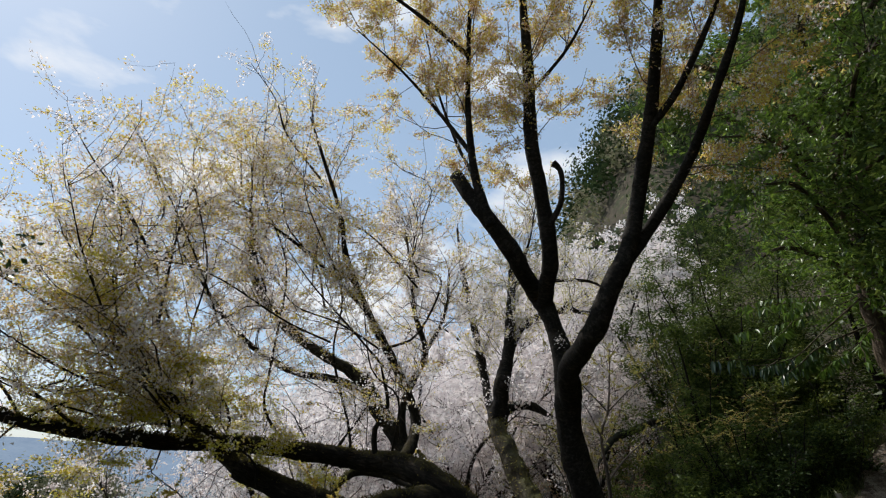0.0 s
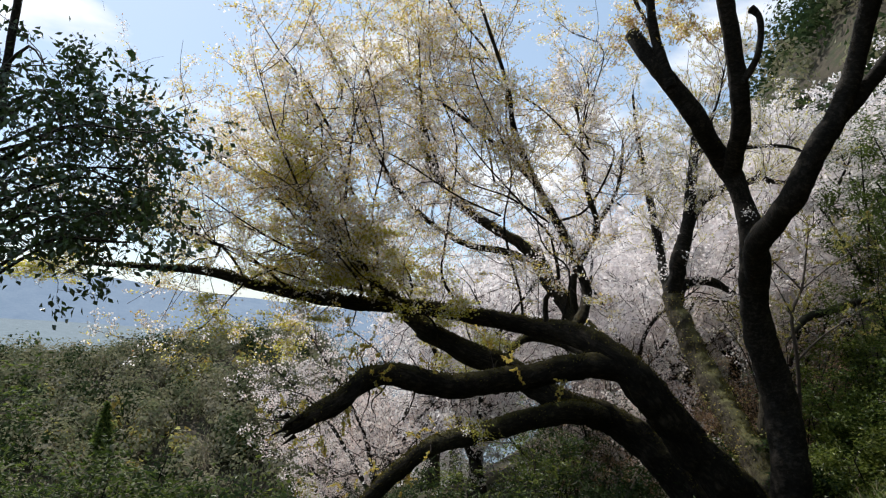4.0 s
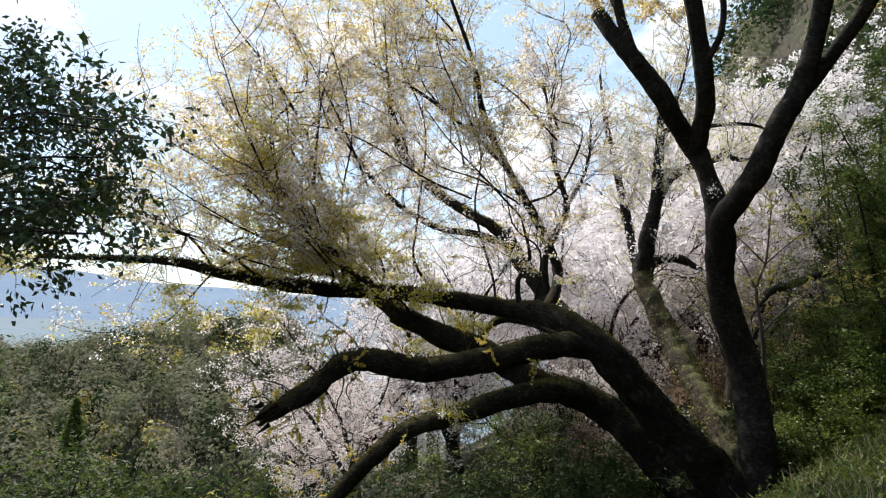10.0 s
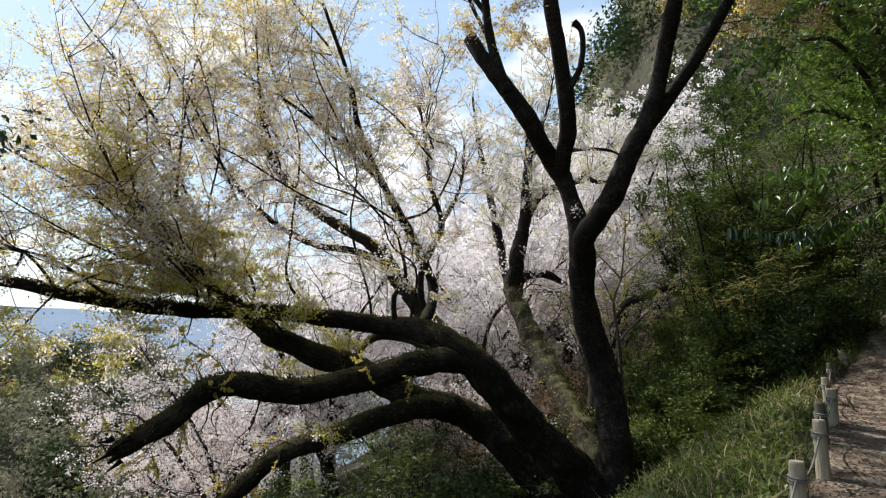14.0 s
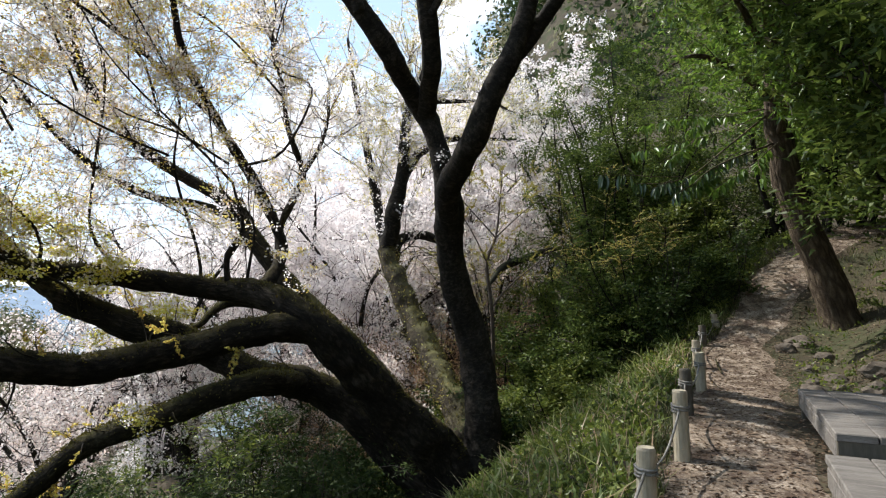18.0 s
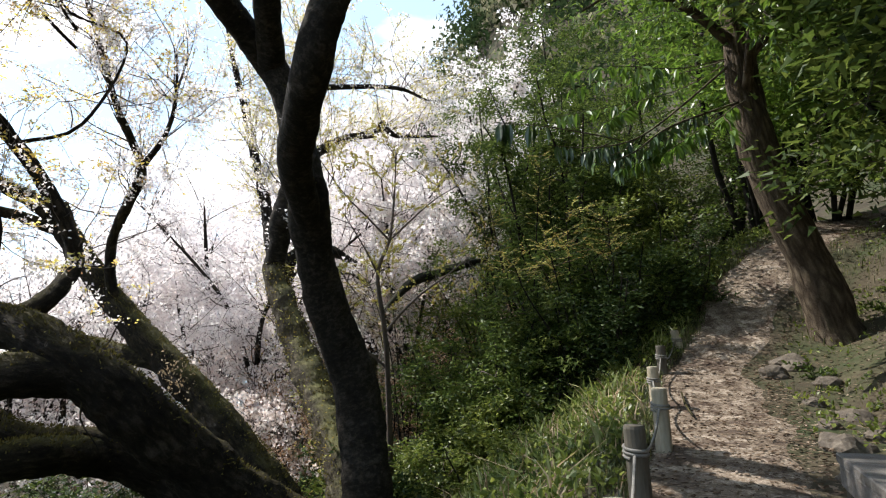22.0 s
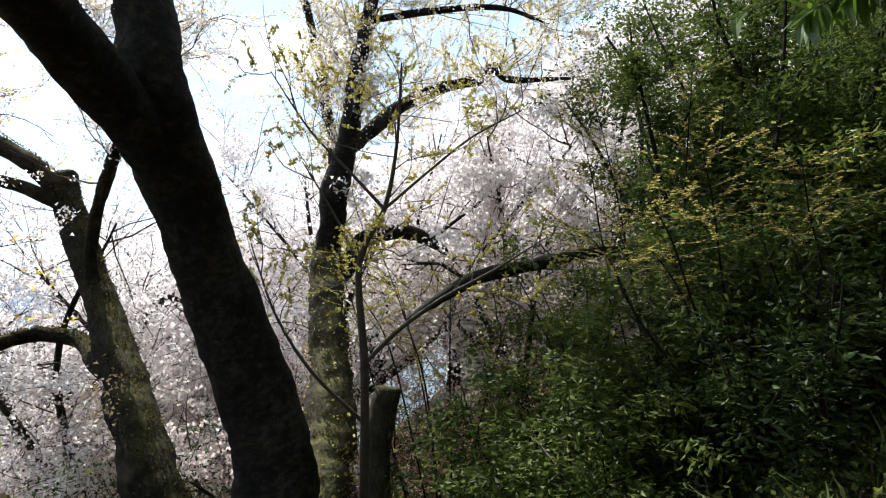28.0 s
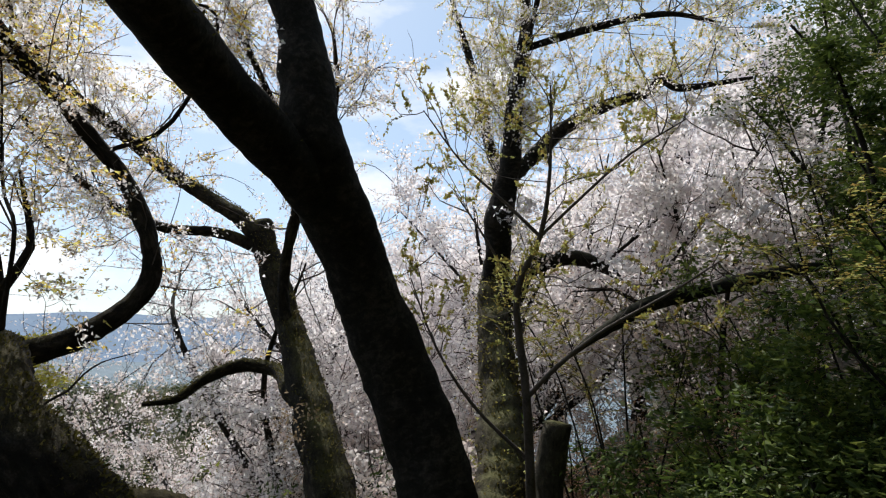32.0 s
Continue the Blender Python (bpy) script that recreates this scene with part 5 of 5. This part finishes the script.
# ---------------------------------------------------------------- far woods on the slopes and across the valley
def far_crowns(name, places, size, cards, mat, label):
    vs, out = [], []
    for x, y, r in places:
        n = cards
        q = unit(rng.normal(0, 1, (n, 3))) * (rng.uniform(0.35, 1.0, n)[:, None] ** 0.5) * r * (1 + 0.25 * rng.normal(0, 1, (n, 1)))
        q[:, 2] = q[:, 2] * 1.1 + r * 0.9
        vs.append(q + np.array([x, y, land1(x, y)]))
        out.append(unit(q - np.array([0, 0, r * 0.9]) + rng.normal(0, 0.22 * r, q.shape)))
    p, nor = np.vstack(vs), np.vstack(out)
    way = unit(np.cross(nor, rng.normal(0, 1, p.shape)))
    side, l = np.cross(nor, way), size * rng.uniform(0.6, 1.3, (len(p), 1))
    v = np.stack([p - way * l * 0.4 - side * l * 0.5, p - way * l * 0.4 + side * l * 0.5, p + way * l * 0.6], 1).reshape(-1, 3)
    ob = quads(name, v, np.arange(len(v)).reshape(-1, 3), mat)
    return tagged(ob, label, "woods", kind="stuff")


def fan(n, a0, a1, d0, d1, r0, r1):
    """Places spread over a sector of the hillside, seen from the path."""
    a, d = np.radians(rng.uniform(a0, a1, n)), np.sqrt(rng.uniform(d0 * d0, d1 * d1, n))
    return list(zip(3 - np.sin(a) * d, 5 + np.cos(a) * d, rng.uniform(r0, r1, n)))


far_crowns("far_woods", fan(800, 18, 74, 100, 200, 2.2, 4.4), 0.62, 210, FAR_LEAF, "mixed bare and leafing woods across the valley")
far_crowns("far_woods", fan(240, 18, 74, 85, 200, 2.2, 4.4), 0.62, 210, FAR_GREEN, "green woods across the valley")
far_crowns("far_woods", fan(50, 30, 70, 60, 150, 1.6, 3.0), 0.8, 120, YELLOW_LEAF, "yellow-green leafing trees across the valley")
far_crowns("far_woods", fan(420, -42, 6, 45, 150, 2.2, 4.4), 0.6, 190, FAR_GREEN, "green woods on the hill above")
far_crowns("far_woods", fan(260, -42, 8, 45, 150, 2.0, 3.8), 0.6, 170, FAR_LEAF, "bare brown woods on the hill above")
# a lone dark conifer on the spur
cx, cy = -86.0, 82.0
cz = land1(cx, cy)
conifer = empty("conifer", "small dark pointed conifer among pale woods across the valley", "conifer")
limb("trunk", [(cx, cy, cz - 0.5), (cx, cy, cz + 6), (cx, cy, cz + 11)], [0.3, 0.2, 0.03], BARK_BROWN, conifer, sides=8, step=0.8)
ch = rng.uniform(0, 1, 2600) ** 1.6
ca = rng.uniform(0, math.tau, 2600)
cr = 2.3 * (1 - ch) * rng.uniform(0.5, 1.1, 2600)
foliage("needles", np.stack([cx + np.cos(ca) * cr, cy + np.sin(ca) * cr, cz + 1 + ch * 10.5], 1), np.stack([np.cos(ca), np.sin(ca), np.full(2600, -0.3)], 1), 0.7, 0.35, EVERGREEN, conifer, plain=True)

# hills across the valley and the town on its floor
def ridge(name, dist, a0, a1, heights, mat, label, base=-130):
    n = 60
    ang = np.radians(np.linspace(a0, a1, n))
    hz = np.interp(np.linspace(0, 1, n), np.linspace(0, 1, len(heights)), heights) + 12 * np.sin(np.linspace(0, 40, n)) * dist / 3000 + 8 * np.sin(np.linspace(0, 93, n)) * dist / 3000
    rows = []
    for k, t in enumerate((0, 0.35, 0.7, 1.0)):
        dd = dist * (1 + 0.25 * t)
        rows.append(np.stack([-np.sin(ang) * dd, np.cos(ang) * dd, base + (hz - base) * t], 1))
    v = np.vstack(rows)
    f = [[r * n + i, r * n + i + 1, (r + 1) * n + i + 1, (r + 1) * n + i] for r in range(3) for i in range(n - 1)]
    return tagged(quads(name, v, f, mat, smooth=True), label, "hills", kind="structure")


va, vr = np.meshgrid(np.radians(np.linspace(-30, 170, 61)), np.geomspace(420, 3600, 14), indexing="ij")
vv = np.stack([-np.sin(va) * vr, np.cos(va) * vr, -96 - 8 * (vr > 500) + 3 * np.sin(va * 31) * np.cos(vr * 0.01)], -1).reshape(-1, 3)
vf = [[i * 14 + j, i * 14 + j + 1, (i + 1) * 14 + j + 1, (i + 1) * 14 + j] for i in range(60) for j in range(13)]
tagged(quads("backdrop_valley", vv, vf, HAZE_TOWN, smooth=True), "hazy valley floor with a far town", "valley", kind="structure")
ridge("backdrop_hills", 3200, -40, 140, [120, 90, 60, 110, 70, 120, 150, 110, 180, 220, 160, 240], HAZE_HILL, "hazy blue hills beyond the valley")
ridge("backdrop_wooded_hills", 900, 60, 150, [-60, -30, 10, 40, 30, 60], HILL, "wooded hills across the valley")

rng = np.random.default_rng(69)
# ---------------------------------------------------------------- grass, litter, shoots
def blades(name, p, height, width, mat, label, lean=0.5):
    n = len(p)
    a = rng.uniform(0, 2 * np.pi, n)
    side = np.stack([np.cos(a), np.sin(a), np.zeros(n)], 1)
    bend = np.stack([-np.sin(a), np.cos(a), np.zeros(n)], 1) * rng.normal(0, lean, n)[:, None] + rng.normal(0, 0.15, (n, 3))
    h, w = height * rng.uniform(0.4, 1.3, n)[:, None], width * rng.uniform(0.6, 1.3, n)[:, None]
    m, t = p + np.array([0, 0, 0.6]) * h + bend * h * 0.3, p + np.array([0, 0, 0.9]) * h + bend * h * 0.95
    v = np.stack([p - side * w * 0.35, p + side * w * 0.35, m + side * w * 0.5, m - side * w * 0.5, t + side * w * 0.05, t - side * w * 0.05], 1).reshape(-1, 3)
    k = np.arange(n)[:, None] * 6
    f = np.vstack([k + np.array([0, 1, 2, 3]), k + np.array([3, 2, 4, 5])])
    return tagged(quads(name, v, f, mat), label, "grass", kind="stuff")


def on_land(n, s0, s1, u0, u1):
    s, u = rng.uniform(s0, s1, n), rng.uniform(u0, u1, n)
    b = bend_right(s)
    x, y = A0[0] + ALONG[0] * s + ACROSS[0] * (u + b), A0[1] + ALONG[1] * s + ACROSS[1] * (u + b)
    return np.stack([x, y, land(x, y) - 0.01], 1)


g = np.vstack([on_land(3500, 7.5, 13, -1.6, 0.1), on_land(2500, 8, 14, 1.1, 3.2), on_land(15000, -4, 9, -2.6, -0.1), on_land(5000, 8.3, 12, -1.3, 0.0), on_land(9000, -3, 10, -0.15, 0.08), on_land(700, 2.5, 12, 1.25, 2.4)])
keep = grid_noise(g[:, 0], g[:, 1], 2.6) > rng.uniform(-0.7, 0.35, len(g))
blades("grass", g[keep], 0.10, 0.010, GRASS, "tufted grass on the sunny bank beside the path")
g = np.vstack([on_land(3000, -4, 9, -3.4, -0.1), on_land(1500, -4, 9, -6.5, -2.6), on_land(90, 3, 12, 1.2, 2.8), on_land(500, 8.3, 12, -1.4, -0.05)])
g = g + np.array([0, 0, 1]) * rng.uniform(0.02, 0.16, (len(g), 1))
g, _ = clustered(g, g, 8, np.array([0.07, 0.07, 0.03]))
foliage("bank_herbs", g, np.tile([0, 0, 0.15], (len(g), 1)), 0.06, 0.038, EVERGREEN_LIGHT, None)
tagged(bpy.data.objects["bank_herbs"], "low leafy herbs on the bank", "herbs", kind="stuff")
g = np.vstack([on_land(800, -1, 7, -2.8, -0.3), on_land(200, -4, 8, -0.5, 0.0)])
blades("dry_grass", g, 0.26, 0.012, DRY, "dry bleached bamboo grass on the bank", 0.9)
g = np.vstack([on_land(2600, -2, 8.5, -2.3, -0.1), on_land(900, 3, 9, -3.4, -2.0)])
keep = grid_noise(g[:, 0], g[:, 1], 1.7, 3.0) > rng.uniform(-0.5, 0.3, len(g))
blades("bamboo_grass", g[keep], 0.24, 0.026, SASA, "broad-bladed pale green bamboo grass on the bank", 0.9)
g = np.vstack([on_land(15000, -6, 14, -0.1, 1.25), on_land(11000, -4, 12, 1.1, 4.5), on_land(4000, -2, 9, -2.5, 0.0)])
v, f = leaf_cards(g + np.array([0, 0, 0.035]), np.zeros_like(g), 0.055, 0.03, 0.25, 0.0, 1.0)
v[:, 2] = np.repeat(g[:, 2], 4) + 0.035 + (v[:, 2] - np.repeat(g[:, 2] + 0.035, 4)) * 0.25
tagged(quads("leaf_litter", v, f, LITTER), "dry fallen leaves on path and bank", "leaf litter", kind="stuff")
# weeds and ferns standing out of the grass
spots = np.vstack([on_land(46, -2, 8, -3.0, -0.25), on_land(10, 3, 9, 1.3, 2.4)])
for spot in spots:
    weed = empty("weed", "low leafy weed on the grassy bank", "weed", "weeds on the bank")
    n = int(rng.integers(7, 14))
    a = rng.uniform(0, math.tau, n)
    way = np.stack([np.cos(a), np.sin(a), rng.uniform(0.6, 1.8, n)], 1)
    fronds = shoots(np.tile(spot, (n, 1)), way, rng.uniform(0.14, 0.36, n), 5, 0.08, -0.16)
    v, f = tubes(fronds, np.linspace(0.0035, 0.0015, 6)[None] * np.ones((n, 1)), 3)
    quads("stem", v, f, GRASS, weed)
    q, d, _, _ = along(fronds, n * 14, 0.25)
    foliage("leaves", q, d, 0.05, 0.026, EVERGREEN_LIGHT if rng.uniform() < 0.5 else EVERGREEN, weed, spread=0.7)
for x, y in ((-0.22, 8.34), (0.11, 8.39)):
    z = land1(x, y)
    sh = empty("shoot", "bright yellow-green sprouting shrub", "shrub", "bright sprouts")
    q = np.tile([[x, y, z + 0.1]], (60, 1)) + rng.normal(0, 0.06, (60, 3)) * np.array([1, 1, 1.6]) + np.array([0, 0, 0.12])
    foliage("leaves", q, np.tile([0, 0, 0.8], (60, 1)), 0.12, 0.045, SHOOT, sh, spread=0.5)
    v, f = tubes(np.array([[[x, y, z - 0.1], [x, y, z + 0.15], [x + 0.02, y, z + 0.3]]]), np.array([[0.01, 0.008, 0.004]]), 5)
    quads("stem", v, f, TWIG, sh)


# ---------------------------------------------------------------- leafy spray hanging over the path
spray = empty("hanging_bough", "oak bough with long pointed leaves hanging over the path", "branch")
ROOT_A, ROOT_B = (7.83, 11.0, 4.5), (7.9, 11.05, 3.95)
SPRAY = [[ROOT_A, (6.9, 10.95, 3.75), (6.1, 10.45, 3.2), (5.5, 10.2, 3.0), (4.95, 10.02, 2.95)], [(5.7, 10.3, 3.08), (5.45, 10.15, 2.95), (5.3, 10.1, 2.9)], [(6.1, 10.45, 3.2), (5.85, 10.3, 3.0), (5.65, 10.22, 2.92)], [(5.9, 10.4, 3.15), (5.3, 9.8, 3.0), (4.7, 9.4, 2.92), (4.2, 9.15, 2.85)],
         [ROOT_B, (6.6, 10.6, 3.4), (6.0, 10.3, 3.0), (5.6, 10.05, 2.8)], [(6.6, 10.6, 3.4), (6.3, 10.9, 3.1), (6.05, 10.9, 2.95)], [(6.9, 10.8, 3.6), (6.5, 10.8, 3.15), (6.2, 10.8, 3.0)], [ROOT_B, (6.9, 11.1, 3.5), (6.3, 11.2, 3.3), (5.8, 11.2, 3.1)],
         [ROOT_A, (7.2, 11.4, 4.2), (6.2, 11.3, 3.9), (5.4, 11.2, 3.7)], [(6.6, 11.35, 4.0), (6.2, 11.0, 3.7), (5.9, 10.8, 3.5)], [ROOT_B, (7.0, 10.2, 3.4), (6.7, 9.7, 3.1), (6.5, 9.4, 2.9)], [(7.0, 10.2, 3.4), (6.5, 10.0, 3.1), (6.1, 9.85, 2.85)],
         [ROOT_A, (7.4, 11.8, 4.6), (6.6, 12.0, 4.6), (5.9, 12.0, 4.4)], [(7.2, 11.8, 4.6), (6.8, 11.4, 4.3), (6.4, 11.2, 4.1)], [ROOT_A, (7.0, 11.0, 4.3), (6.0, 10.6, 4.1), (5.3, 10.4, 3.9)]]
leaf_bm = bmesh.new()
rows = []
for t, w in ((0.0, 0.004), (0.12, 0.012), (0.35, 0.025), (0.6, 0.025), (0.82, 0.013), (1.0, 0.001)):
    z = -0.22 * t * t * 0.19
    rows.append([leaf_bm.verts.new((-w, t * 0.19, z + w * 0.3)), leaf_bm.verts.new((0, t * 0.19, z)), leaf_bm.verts.new((w, t * 0.19, z + w * 0.3))])
for lo, hi in zip(rows, rows[1:]):
    leaf_bm.faces.new((lo[0], lo[1], hi[1], hi[0]))
    leaf_bm.faces.new((lo[1], lo[2], hi[2], hi[1]))
leaf_mesh = bpy.data.meshes.new("leaf")
leaf_bm.to_mesh(leaf_mesh)
leaf_bm.free()
leaf_mesh.materials.append(OAK_LEAF)
# shaded copy of the leaf: same shape, shadow put into its colour
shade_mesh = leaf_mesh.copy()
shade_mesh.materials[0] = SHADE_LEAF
for k, pts in enumerate(SPRAY):
    limb("branch", pts, list(np.linspace(0.016 if k in (0, 4) else 0.008, 0.003, len(pts))), BARK_BROWN, spray, sides=6, step=0.08, rough=0.03)
    line, total = resampled(pts, 40)
    for j in range(30 if k == 0 else 20 if k == 3 else 16 if k < 4 else 46):
        i = int(rng.choice([rng.uniform(0.7, 0.86), rng.uniform(0.94, 1.0)]) * 39) if k in (0, 3) else int(rng.uniform(0.25 if k in (0, 4) else 0.3, 1.0) * 39)
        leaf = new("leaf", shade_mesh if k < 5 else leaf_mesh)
        leaf.parent = spray
        leaf.matrix_local = Matrix.Translation(line[i]) @ Matrix.Rotation(rng.uniform(0, 6.28), 4, "Z") @ Matrix.Rotation(rng.uniform(-1.5, -0.95) if k < 4 else rng.uniform(-1.35, -0.35), 4, "X") @ Matrix.Rotation(rng.uniform(-0.6, 0.6), 4, "Y") @ Matrix.Scale(rng.uniform(0.75, 1.15), 4)


# ---------------------------------------------------------------- stones at the foot of the bank, azalea
def stone(at, size, label="rough grey-brown stone at the foot of the bank"):
    bm = bmesh.new()
    bmesh.ops.create_icosphere(bm, subdivisions=3, radius=1)
    off = Vector(rng.uniform(-9, 9, 3))
    for v in bm.verts:
        k = 1 + 0.35 * noise.noise(v.co * 1.3 + off) + 0.12 * noise.noise(v.co * 4 + off)
        v.co = Vector((v.co.x * size[0], v.co.y * size[1], v.co.z * size[2])) * k
    ob = part("stone", bm, ROCK, None, smooth=False)
    ob.matrix_basis = pose(at[0], at[1], land1(*at) + size[2] * 0.1, rng.uniform(-20, 20), rng.uniform(-20, 20), rng.uniform(0, 360))
    return tagged(ob, label, "stone", "stones by the path")


for s_, u_, r_ in [(3.5, 1.25, 0.16), (3.8, 1.5, 0.12), (4.3, 1.35, 0.2), (4.7, 1.65, 0.14), (5.1, 1.4, 0.12), (5.6, 1.7, 0.2), (6.0, 1.45, 0.13), (6.6, 1.7, 0.17), (4.0, 1.9, 0.22), (5.0, 2.1, 0.25), (6.9, 1.25, 0.2), (7.3, 1.35, 0.26)]:
    stone(su(s_, u_), (r_ * 0.85, r_ * 0.65, r_ * 0.5))
twig_line = [(6.40, 10.5, land1(6.40, 10.5) + 0.05), (6.2, 10.07, land1(6.2, 10.07) + 0.06), (5.98, 9.57, land1(5.98, 9.57) + 0.05)]
fallen = limb("fallen_branch", twig_line, [0.009, 0.014, 0.008], BARK_OLD, None, "", 7, 0.06, 0.1)
tagged(fallen, "thin dark fallen branch lying on the dirt path", "branch")
azalea = empty("azalea", "azalea bush with pink flowers in the dark woods", "azalea")
q = np.array([8.6, 8.4, 3.3]) + rng.normal(0, 0.35, (160, 3)) * np.array([0.8, 0.8, 1.0])
foliage("flowers", q, rng.normal(0, 1, q.shape), 0.05, 0.045, PINK_FLOWER, azalea)
stems = shoots(np.tile([8.8, 8.3, land1(8.8, 8.3) - 0.1], (5, 1)), np.array([[-0.1, 0.1, 1.0]]) + rng.normal(0, 0.15, (5, 3)), np.full(5, 2.6), 6, 0.08, 0.05)
for q in stems:
    v, f = tubes(q[None], np.linspace(0.02, 0.005, 7)[None], 5)
    quads("stem", v, f, BARK_BROWN, azalea, smooth=True)
